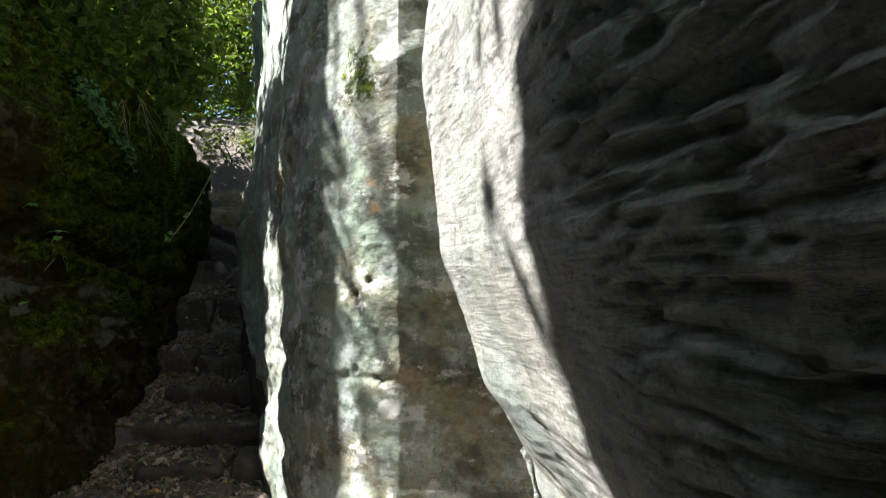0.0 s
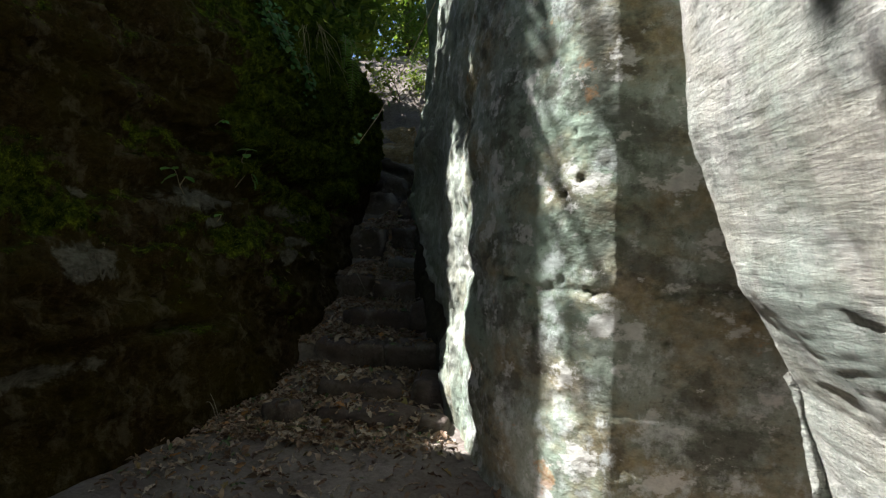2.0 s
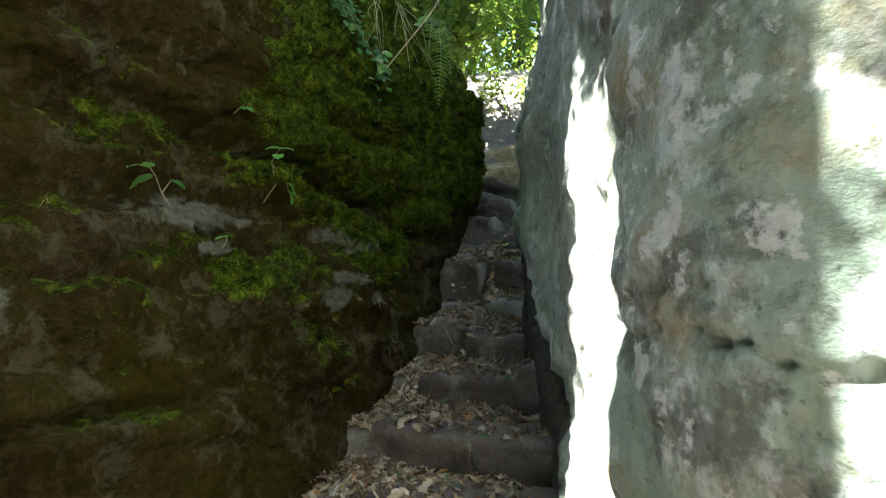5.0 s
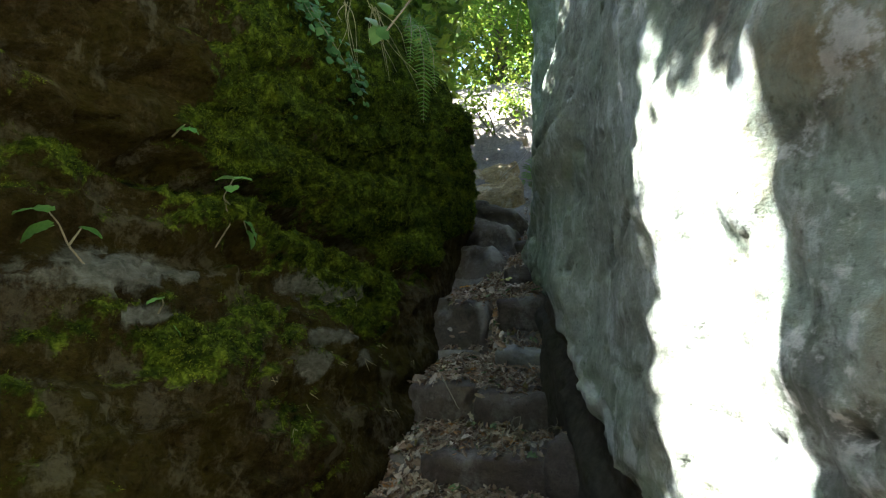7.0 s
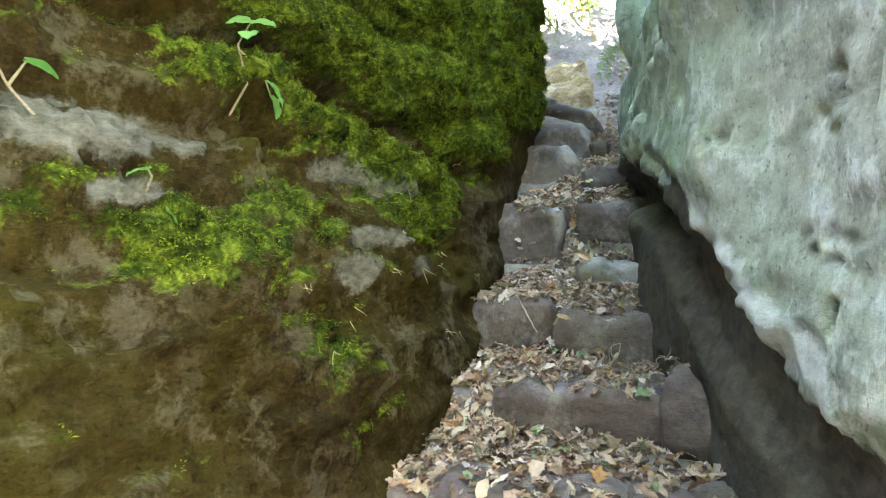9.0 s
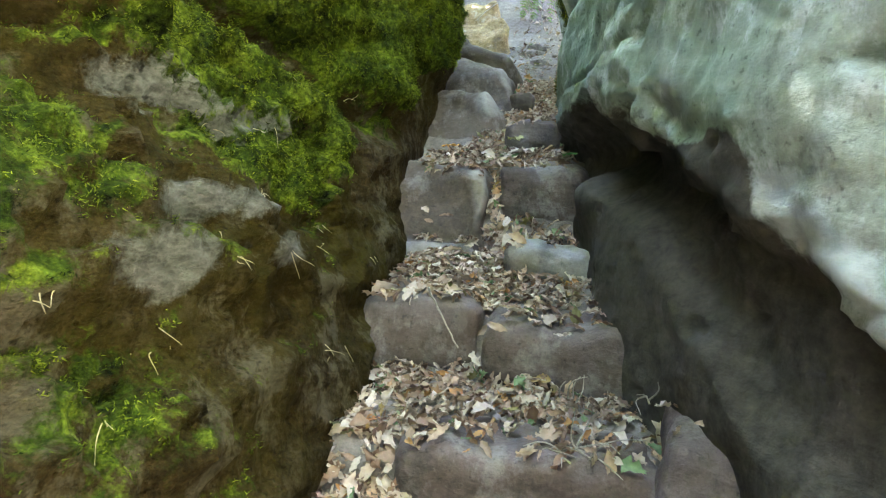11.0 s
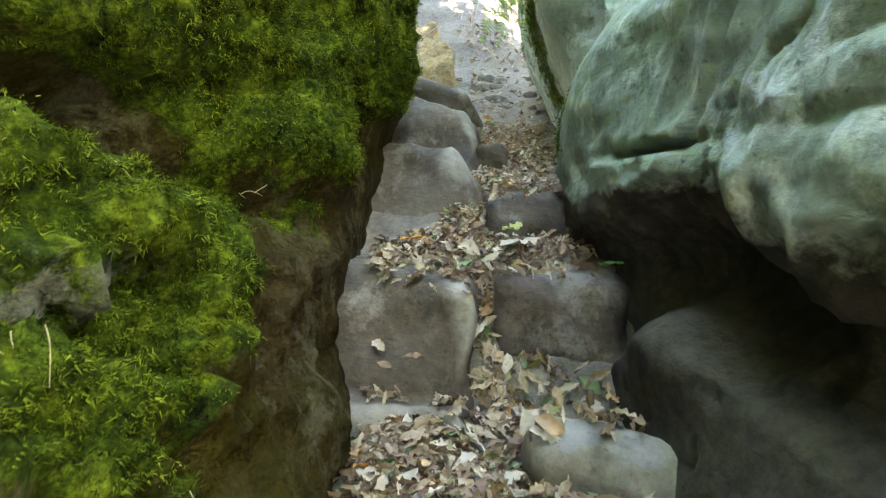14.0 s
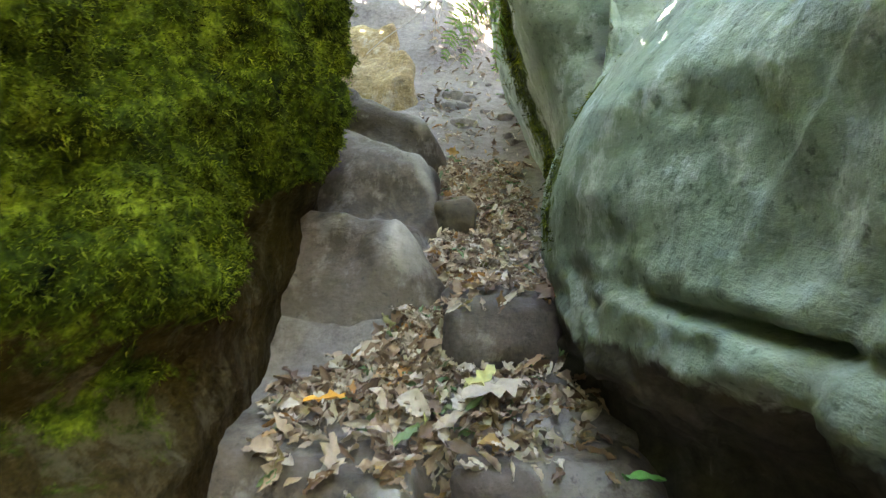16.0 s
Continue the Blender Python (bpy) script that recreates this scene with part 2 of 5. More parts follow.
def leaf_material(name, stops, through_light=0.3, rough=0.6, island=False, patchy=False):
    m, nt, b = nodes_of(name)
    if island:
        rnd = nt.nodes.new("ShaderNodeNewGeometry").outputs["Random Per Island"]
    else:
        rnd = nt.nodes.new("ShaderNodeObjectInfo").outputs["Random"]
    col = n_ramp(nt, rnd, *stops)
    vein = n_ramp(nt, n_noise(nt, 60, 4, 0.6), (0.3, 0.7), (0.7, 1.15))
    if patchy:
        col = n_mix(nt, 1.0, col, n_ramp(nt, n_noise(nt, 5.5, 5, 0.65, (1, 1, 1), 3.0), (0.34, (0.32, 0.36, 0.4)), (0.52, (0.85, 0.85, 0.85)), (0.68, (1.5, 1.35, 1.0))), "MULTIPLY")
    col = n_mix(nt, 0.7, col, vein, "MULTIPLY")
    nt.links.new(col, b.inputs["Base Color"])
    b.inputs["Roughness"].default_value = rough
    b.inputs["Specular IOR Level"].default_value = 0.3
    tr = nt.nodes.new("ShaderNodeBsdfTranslucent")
    nt.links.new(col, tr.inputs["Color"])
    mx = nt.nodes.new("ShaderNodeMixShader")
    mx.inputs[0].default_value = through_light
    nt.links.new(b.outputs[0], mx.inputs[1])
    nt.links.new(tr.outputs[0], mx.inputs[2])
    nt.links.new(mx.outputs[0], nt.nodes["Material Output"].inputs["Surface"])
    return m


DRY_STOPS = ((0.0, (0.12, 0.072, 0.045)), (0.2, (0.26, 0.165, 0.105)), (0.5, (0.40, 0.295, 0.205)), (0.85, (0.54, 0.455, 0.365)), (0.93, (0.42, 0.20, 0.06)), (0.97, (0.16, 0.22, 0.10)))
DRY = leaf_material("dry_leaf", DRY_STOPS, 0.12)
DRY_ISLAND = leaf_material("dry_leaf_litter", DRY_STOPS, 0.12, island=True)
MOSS = leaf_material("moss_sprigs", ((0.0, (0.010, 0.016, 0.002)), (0.40, (0.060, 0.085, 0.007)), (0.75, (0.155, 0.19, 0.016)), (1.0, (0.22, 0.245, 0.032))), 0.25, 0.8, True, True)
MOSS.node_tree.nodes["Principled BSDF"].inputs["Specular IOR Level"].default_value = 0.06
FOLIAGE = leaf_material("tree_leaves", ((0.0, (0.06, 0.11, 0.012)), (0.5, (0.13, 0.20, 0.022)), (1.0, (0.25, 0.30, 0.04))), 0.6, 0.5, True)
IVY = leaf_material("ivy_leaves", ((0.0, (0.035, 0.10, 0.02)), (0.6, (0.07, 0.17, 0.035)), (1.0, (0.13, 0.24, 0.06))), 0.3, 0.45, True)
FROND = leaf_material("fern_green", ((0.0, (0.09, 0.20, 0.02)), (1.0, (0.19, 0.32, 0.05))), 0.45, 0.5, True)
SPROUT = leaf_material("seedling_leaf", ((0.0, (0.10, 0.26, 0.04)), (1.0, (0.22, 0.40, 0.10))), 0.35, 0.5)


def plain_material(name, col, rough=0.85, scale=30):
    m, nt, b = nodes_of(name)
    n = n_noise(nt, scale, 6, 0.7, (1, 1, 0.3))
    nt.links.new(n_ramp(nt, n, (0.3, tuple(c * 0.5 for c in col)), (0.7, tuple(min(1, c * 1.4) for c in col))), b.inputs["Base Color"])
    b.inputs["Roughness"].default_value = rough
    n_bump(nt, b, (n, 0.6, 0.02))
    return m


BARK = plain_material("bark", (0.07, 0.055, 0.04))
STALK = plain_material("pale_stalk", (0.30, 0.24, 0.15), 0.7, 80)
TWIG = plain_material("dead_twig", (0.34, 0.30, 0.24), 0.8, 80)
STRAW = plain_material("dry_grass_stem", (0.42, 0.34, 0.19), 0.8, 80)

# ---- plan of the gorge ----
PATH_Y = (-60, 3.5, 4.6, 5.2, 5.32, 5.75, 5.84, 6.42, 6.50, 7.02, 7.12, 7.50, 7.86, 8.06, 8.18, 8.46, 8.56, 9.35, 10.2, 11.0, 11.9, 12.6, 14.0, 30, 60)
PATH_Z = (-0.2, -0.2, -0.12, -0.07, 0.0, 0.06, 0.22, 0.29, 0.42, 0.52, 0.70, 0.80, 0.86, 1.14, 1.30, 1.36, 1.46, 1.70, 2.06, 2.46, 3.0, 3.7, 4.5, 6.0, 9.0)


def path_height(y):
    return np.interp(y, PATH_Y, PATH_Z)


# west rock face: x at heights WEST_Z for some stations along y
WEST_Z = (-0.4, 0.6, 1.0, 1.4, 1.9, 2.4, 3.2, 4.6)
WEST_X = {
    -6.0: (-3.6, -3.7, -3.75, -3.8, -3.9, -3.9, -4.0, -4.3),
    1.0: (-3.3, -3.4, -3.45, -3.6, -3.8, -3.8, -3.9, -4.2),
    3.4: (-3.1, -3.25, -3.33, -3.58, -3.78, -3.72, -3.9, -4.2),
    4.5: (-2.82, -2.98, -3.1, -3.48, -3.70, -3.60, -3.8, -4.2),
    5.5: (-2.70, -2.92, -3.06, -3.40, -3.58, -3.5, -3.75, -4.2),
    6.5: (-2.80, -2.94, -3.04, -3.27, -3.50, -3.5, -3.7, -4.2),
    7.5: (-2.92, -3.0, -3.08, -3.22, -3.38, -3.56, -3.55, -4.1),
    7.9: (-3.08, -3.12, -3.15, -3.19, -3.28, -3.45, -3.5, -4.0),
    8.3: (-3.12, -3.15, -3.17, -3.20, -3.25, -3.28, -3.38, -4.0),
    8.8: (-3.2, -3.2, -3.24, -3.28, -3.17, -3.10, -3.22, -4.1),
    9.1: (-3.3, -3.3, -3.3, -3.32, -3.24, -3.18, -3.35, -4.3),
    9.6: (-3.4, -3.4, -3.4, -3.45, -3.6, -3.8, -4.2, -4.8),
    10.6: (-4.2, -4.2, -4.2, -4.3, -4.4, -4.6, -5.0, -5.6),
}
# east rock face: plan points at breast height, from behind the slab to the top of the path
EAST_XY = ((1.6, 3.48), (0.9, 3.50), (0.35, 3.50), (0.0, 3.49), (-0.20, 3.485), (-0.27, 3.50), (-0.50, 3.64), (-0.80, 3.94), (-1.02, 4.33), (-1.18, 4.72), (-1.30, 4.98), (-1.45, 5.32), (-1.62, 5.76),
           (-1.86, 6.20), (-2.05, 6.75), (-2.19, 7.2), (-2.29, 7.7), (-2.39, 8.2), (-2.43, 8.8), (-2.42, 9.6), (-2.45, 10.3), (-2.2, 10.9), (-1.4, 11.3))
SLAB_XY = ((4.0, -6.0), (1.6, -2.2), (0.78, -0.2), (0.62, 0.5), (0.52, 1.0), (0.40, 1.75), (0.29, 2.4), (0.21, 2.85), (0.27, 3.05), (0.6, 3.2), (1.4, 3.25))


def spline(points, step):
    """A smooth line through plan points, at even steps: Catmull-Rom."""
    p = np.array([points[0], *points, points[-1]], float)
    out = []
    for k in range(len(p) - 3):
        t = np.linspace(0, 1, 24, endpoint=False)[:, None]
        a, b, c, d = p[k:k + 4]
        out.append(0.5 * (2 * b + (c - a) * t + (2 * a - 5 * b + 4 * c - d) * t ** 2 + (3 * b - a - 3 * c + d) * t ** 3))
    out = np.concatenate([*out, p[-1:]])
    s = np.concatenate([[0], np.cumsum(np.linalg.norm(np.diff(out, axis=0), axis=1))])
    u = np.arange(0, s[-1], step)
    return np.stack([np.interp(u, s, out[:, k]) for k in (0, 1)], 1)


def beds(p, seed, depth=0.05, size=0.32):
    """Rounded sandstone beds: bulges parted by grooves that wander up and down."""
    z = p[..., 2] + 0.10 * fbm(p, 1.3, 3, seed) + 0.05 * p[..., 1] * 0.3
    q = np.stack([np.zeros_like(z), np.zeros_like(z), z / size], -1)
    phase = z / size + 0.35 * gnoise(q * 0.7, seed + 5)
    saw = phase - np.floor(phase)
    strength = 0.4 + 0.6 * step_up(-0.3, 0.5, fbm(p, 0.9, 3, seed + 9))
    return depth * strength * (np.sin(np.pi * saw) ** 0.55 - 0.75)


def west_wall():
    ys = np.concatenate([np.arange(-6, 2.6, 0.12), np.arange(2.6, 10.6, 0.022)])
    zs = np.concatenate([np.arange(-0.45, 3.0, 0.024), np.arange(3.0, 8.6, 0.08)])
    stations = np.array(list(WEST_X))
    table = np.array([WEST_X[k] for k in WEST_X])
    cols = np.stack([np.interp(zs, WEST_Z, row) for row in table])
    x = np.stack([np.interp(ys, stations, cols[:, k]) for k in range(len(zs))], 1)
    kern = np.ones(13) / 13
    x = np.apply_along_axis(lambda c: np.convolve(np.pad(c, 6, "edge"), kern, "valid"), 1, x)
    x = np.apply_along_axis(lambda c: np.convolve(np.pad(c, 6, "edge"), kern, "valid"), 0, x)
    # before y 1.85 the unseen cliff top is raised to block sun
    top = np.interp(ys, (-6, 1.85, 2.6, 3.1, 5.8, 7.0, 8.1, 8.8, 10.6), (8.0, 8.0, 3.9, 3.2, 3.4, 4.4, 4.3, 3.5, 3.0))
    z = -0.45 + (zs[None, :] + 0.45) * np.ones((len(ys), 1))
    over = np.maximum(z - top[:, None], 0)
    x = x - 2.2 * over - 0.25 * step_up(-0.4, 0, z - top[:, None])
    z = np.minimum(z, top[:, None] + 0.25 * over)
    p = np.stack([x, np.repeat(ys[:, None], len(zs), 1), z], -1)
    n = grid_normals(p)
    d = beds(p, 3, 0.12, 0.40) + 0.10 * fbm(p, 1.0, 3, 40, (1, 1, 0.7)) + 0.07 * fbm(p, 0.30, 4, 50, (1.3, 1.3, 0.6)) + 0.05 * (0.35 - np.abs(fbm(p, 0.38, 3, 55, (1.6, 1.6, 0.7)))) - 0.05 * step_up(0.42, 0.6, fbm(p, 0.20, 3, 57, (1.8, 1.8, 0.7))) + 0.022 * fbm(p, 0.07, 3, 60) + 0.028 * (0.3 - np.abs(fbm(p, 0.15, 3, 62, (1.5, 1.5, 0.8))))
    flake = fbm(p, 0.42, 4, 66, (1.5, 1.5, 0.8))
    d += 0.030 * step_up(0.0, 0.05, flake) + 0.022 * step_up(0.3, 0.34, flake) - 0.02 * step_up(-0.34, -0.3, -flake)
    pit = fbm(p, 0.22, 2, 71, (1.3, 1.3, 0.8))
    d -= 0.10 * step_up(0.45, 0.75, pit) * step_up(1.2, 1.7, z) * step_up(6.0, 7.5, p[..., 1])
    cz = np.interp(p[..., 1], (3.0, 5.0, 6.0, 7.0, 7.6), (2.12, 2.06, 1.86, 1.71, 1.66)) + 0.05 * fbm(p, 0.6, 2, 90)
    cd = np.interp(p[..., 1], (2.5, 3.5, 5.0, 6.0, 6.7, 7.25, 7.5, 7.7), (0.0, 0.05, 0.06, 0.10, 0.34, 0.38, 0.14, 0.0))
    crevice = np.exp(-((z - cz) / (0.10 + 0.04 * step_up(6.3, 6.9, p[..., 1]))) ** 4)
    d -= cd * crevice
    low = 0.56 + 0.06 * gnoise(p * 2.2, 91) + 0.05 * (p[..., 1] - 4.0)
    d -= 0.10 * np.exp(-((z - low) / 0.035) ** 2) * step_up(2.8, 3.3, p[..., 1]) * (1 - step_up(4.8, 5.2, p[..., 1])) * step_up(-0.3, 0.15, fbm(p, 0.5, 2, 92))
    panel = np.exp(-(((p[..., 1] - 3.85) / 0.30) ** 2 + ((z - 1.0) / 0.2) ** 2) ** 2)
    d = d * (1 - 0.92 * panel) - 0.06 * panel
    d = d * (1 - 0.55 * step_up(7.5, 8.1, p[..., 1])) * (1 - 0.5 * (1 - step_up(0.1, 0.6, p[..., 2] - path_height(p[..., 1]))))
    p = p + n * d[..., None]
    n = grid_normals(p)
    yy, zz = p[..., 1], p[..., 2]
    rel = zz - path_height(yy)
    moss = 0.55 * fbm(p, 0.55, 5, 80) + 0.35 * n[..., 2]
    moss += 0.46 * step_up(5.2, 6.5, yy) + 0.12 * step_up(3.2, 5, yy) - 0.05
    moss -= 0.8 * (1 - step_up(0.0, 0.32, rel)) * step_up(4.0, 5.0, yy) + 0.3 * step_up(2.4, 3.0, zz) * (1 - step_up(7.0, 8.2, yy))
    moss -= 0.5 * np.exp(-(((yy - 5.55) / 0.45) ** 2 + ((zz - 1.45) / 0.22) ** 2)) + 0.15 * np.exp(-(((yy - 6.45) / 0.35) ** 2 + ((zz - 1.25) / 0.2) ** 2))
    moss -= 0.7 * (1 - step_up(0.22, 0.55, rel)) * step_up(7.3, 7.7, yy) + 0.9 * crevice * step_up(0.12, 0.22, cd) + 0.8 * panel + 0.18 * (1 - step_up(5.0, 6.0, yy)) * (1 - step_up(0.7, 1.15, zz))
    moss += 0.22 * step_up(6.0, 7.0, yy) - 0.30 * (1 - step_up(0.85, 1.3, zz)) * (1 - step_up(6.0, 7.0, yy)) - 0.12 * step_up(1.7, 2.1, zz) * (1 - step_up(5.4, 6.6, yy))
    # moss thinned low down, so dark rock stands in for blocked light
    moss -= 0.7 * (1 - step_up(0.95, 1.3, zz)) * step_up(6.0, 6.5, yy) + 0.55 * (1 - step_up(1.35, 1.85, zz)) * step_up(7.1, 7.5, yy)
    moss -= 0.40 * (1 - step_up(1.15, 1.5, zz)) * step_up(6.7, 7.0, yy)
    moss -= 0.9 * step_up(8.2, 8.5, yy) * (1 - step_up(1.72, 1.9, zz))
    cushion = step_up(0.1, 0.6, moss) * (0.025 + 0.06 * fbm(p, 0.24, 2, 84) + 0.045 * fbm(p, 0.10, 3, 85) + 0.02 * fbm(p, 0.035, 2, 86))
    p = p + n * cushion[..., None]
    bare = 0.0
    for by, bz, ry, rz in ((5.15, 1.46, 0.42, 0.09), (6.42, 1.40, 0.33, 0.07), (6.6, 1.28, 0.2, 0.04), (6.25, 1.12, 0.2, 0.05), (6.45, 0.98, 0.14, 0.05), (5.97, 0.99, 0.13, 0.07), (3.85, 1.0, 0.22, 0.11), (5.2, 1.27, 0.2, 0.03), (3.3, 0.42, 0.4, 0.05), (6.9, 1.33, 0.1, 0.05), (4.1, 1.45, 0.12, 0.03), (6.74, 1.36, 0.14, 0.07)):
        bare = bare + np.exp(-(((yy - by) / ry) ** 2 + ((zz - bz) / rz) ** 2))
    bare = np.clip(bare + 0.4 * fbm(p, 0.16, 4, 95) * (bare > 0.15), 0, 1)
    moss -= 0.6 * bare
    return p, grid_normals(p), np.clip(moss + 0.35, 0, 1.2), 0 * moss, bare


def east_face(line, z_top, rise, lean):
    zs = np.concatenate([np.arange(-0.5, 3.2, rise), np.arange(3.2, z_top, 0.08)])
    t = np.gradient(line, axis=0)
    t /= np.linalg.norm(t, axis=1, keepdims=True)
    out = np.stack([-t[:, 1], t[:, 0]], 1)      # towards the path
    x = np.repeat(line[:, 0:1], len(zs), 1)
    y = np.repeat(line[:, 1:2], len(zs), 1)
    z = np.repeat(zs[None, :], len(line), 0)
    off = lean(line, zs)
    x, y = x + out[:, 0:1] * off, y + out[:, 1:2] * off
    return np.stack([x, y, z], -1)


LIP_Y = (4.8, 5.3, 5.76, 6.1, 6.45, 6.9, 7.3, 7.6, 8.0, 8.6)
LIP_Z = (0.3, 0.66, 0.79, 1.06, 1.18, 1.40, 1.48, 1.48, 1.45, 1.42)


def east_lean(line, zs):
    """How far the east face stands out from its plan line: undercut, lower hump, crevice and leaning crown."""
    ly = line[:, 1]
    y, z = ly[:, None], zs[None, :]
    off = -0.10 * step_up(2.2, 4.0, z) * (1 - step_up(5.6, 6.6, y))
    wander = fbm(np.stack([line[:, 0], ly, ly * 0], -1), 0.45, 4, 77)[:, None]
    zc = np.interp(ly, LIP_Y, LIP_Z)[:, None] + 0.04 * wander
    deep = np.interp(ly, (4.9, 5.4, 6.0, 6.6, 7.0, 7.4, 7.8, 8.1, 8.5), (0.0, 0.05, 0.09, 0.15, 0.19, 0.21, 0.17, 0.06, 0.0))[:, None]
    under = 1 - step_up(zc - 0.13, zc + 0.06, z)
    hump_top = np.interp(ly, (5.6, 6.4, 6.9, 7.24, 7.56, 7.78, 8.05), (0.45, 0.86, 1.16, 1.27, 1.32, 1.28, 1.1))[:, None] + 0.03 * wander
    hump = 1 - step_up(hump_top - 0.16, hump_top + 0.01, z)
    fill = np.interp(ly, (6.2, 6.8, 7.3, 7.7), (0.6, 0.7, 0.95, 1.0))[:, None]
    off = off - deep * under * (1 - fill * hump)
    off = off + 0.12 * deep * np.exp(-((z - zc - 0.16) / 0.14) ** 2)
    # the crown of the boulder rounds away from the path
    crown = step_up(5.8, 7.2, y) * (1 - step_up(8.72, 8.84, y))
    off = off + crown * (0.05 * np.exp(-((z - 1.72) / 0.28) ** 2) * step_up(7.6, 8.2, y) - np.minimum(1.25 * np.maximum(z - 2.0, 0) ** 1.5, 0.5 + 0.25 * np.maximum(z - 2.0, 0)))
    # a fissure, then a second mass that leans over the path
    off = off - 0.30 * np.exp(-((y - 8.92) / 0.085) ** 2) * step_up(1.5, 2.0, z)
    off = off + np.where(y > 8.8, 0.20 * step_up(1.9, 2.7, z) * step_up(8.95, 9.25, y), 0)
    foot = 0.014 * (1 - step_up(0.36, 0.42, z + 0.03 * np.sin(y * 5 + line[:, 0:1] * 7))) * (1 - step_up(4.4, 4.9, y))
    return off + foot


def slab_lean(line, zs):
    y = line[:, 1][:, None]
    z = zs[None, :]
    near = step_up(-1.5, 0.6, y)
    cut = np.interp(zs, (-0.5, 0.3, 0.7, 1.05, 1.6, 2.4, 5.0), (-0.30, -0.26, -0.16, 0.05, 0.22, 0.27, 0.20))[None, :]
    return near * cut + 0.06 * (1 - near) * np.sin(z * 2.0)


def east_wall():
    line = spline(EAST_XY, 0.014)
    p = east_face(line, 5.4, 0.016, east_lean)
    n = grid_normals(p, True)
    far = step_up(4.8, 5.6, p[..., 1])
    d = (0.012 + 0.016 * far) * 2 * fbm(p, 0.9, 2, 140) + (0.005 + 0.007 * far) * fbm(p, 0.30, 4, 150, (1.5, 1.5, 0.8)) + 0.004 * fbm(p, 0.06, 3, 160) + 0.016 * far * (0.3 - np.abs(fbm(p, 0.33, 3, 165, (1.5, 1.5, 0.8))))
    d += beds(p, 33, 0.018, 0.62) * (0.2 + 0.8 * far)
    ring = np.sqrt(((p[..., 1] - 5.24) / 0.14) ** 2 + ((p[..., 2] - 1.34) / 0.21) ** 2)
    d -= 0.024 * np.exp(-((ring - 1) / 0.08) ** 2) * step_up(1.2, 1.34, p[..., 2]) * far ** 0.25
    lip = np.interp(p[..., 1], LIP_Y, LIP_Z)
    d += 0.05 * fbm(p, 0.20, 5, 170, (1.3, 1.3, 0.7)) * np.exp(-((p[..., 2] - lip - 0.02) / 0.16) ** 2) * step_up(5.2, 5.8, p[..., 1])
    d += 0.07 * np.exp(-(((p[..., 1] - 7.12) / 0.14) ** 2 + ((p[..., 2] - 1.42) / 0.11) ** 2))
    d += 0.05 * np.exp(-(((p[..., 1] - 7.62) / 0.20) ** 2 + ((p[..., 2] - 1.16) / 0.14) ** 2))
    rise = 1.63 + 0.28 * (7.4 - p[..., 1]) + 0.03 * gnoise(p * 3.1, 18)
    d -= 0.035 * np.exp(-((p[..., 2] - rise) / 0.014) ** 2) * step_up(5.7, 6.3, p[..., 1]) * (1 - step_up(7.0, 7.3, p[..., 1])) * step_up(-0.4, 0.0, fbm(p, 0.35, 2, 19))
    seam = 1.65 + 0.02 * gnoise(p * 3.3, 8)
    here = step_up(6.7, 7.0, p[..., 1]) * (1 - step_up(8.1, 8.5, p[..., 1])) * step_up(-0.35, 0.1, fbm(p, 0.4, 2, 12))
    notch = step_up(7.47, 7.55, p[..., 1]) * (1 - step_up(7.70, 7.92, p[..., 1]))
    d -= 0.02 * np.exp(-((p[..., 2] - seam) / 0.012) ** 2) * here + 0.055 * np.exp(-((p[..., 2] - seam) / (0.014 * (0.35 + 0.65 * notch))) ** 4) * notch
    d += 0.035 * np.exp(-((p[..., 2] - 1.58 - 0.30 * (7.4 - p[..., 1])) / 0.12) ** 2) * step_up(5.6, 6.3, p[..., 1]) * (1 - step_up(7.1, 7.45, p[..., 1]))
    flake = fbm(p, 0.5, 5, 177, (1.5, 1.5, 0.7))
    zone = 0.10 + 0.90 * np.exp(-((p[..., 2] - lip - 0.02) / 0.22) ** 2)
    slant = np.stack([p[..., 0], 0.83 * p[..., 1] + 0.55 * p[..., 2], 0.83 * p[..., 2] - 0.55 * p[..., 1]], -1)
    ridge = step_up(5.6, 6.2, p[..., 1]) * (1 - step_up(7.4, 8.0, p[..., 1])) * step_up(1.25, 1.45, p[..., 2])
    d += 0.040 * ridge * (0.3 - np.abs(fbm(slant, 0.17, 3, 173, (1.2, 0.8, 4.0))))
    d += (0.020 * step_up(0.05, 0.09, flake) - 0.022 * step_up(0.2, 0.24, -flake)) * far * zone
    d += (1 - far) * (0.012 * fbm(p, 0.35, 3, 178) + 0.004 * step_up(0.05, 0.09, flake) - 0.005 * step_up(0.25, 0.29, -flake))
    d -= 0.03 * step_up(0.52, 0.62, fbm(p, 0.13, 2, 179, (1.3, 1.3, 0.9))) * far * (1 - step_up(7.2, 7.5, p[..., 1]))
    crack = np.abs(fbm(p, 0.8, 3, 190, (1.4, 1.4, 0.5)))
    d -= 0.018 * np.exp(-(crack / 0.012) ** 2) * (0.25 + 0.75 * far) * step_up(-0.1, 0.4, fbm(p, 0.7, 2, 195))
    # groove with a row of small round holes along the buttress
    zg = 0.98 + 0.04 * gnoise(p * 2.0, 5)
    d -= 0.012 * np.exp(-((p[..., 2] - zg) / 0.02) ** 2) * (1 - far)
    rng = np.random.RandomState(5)
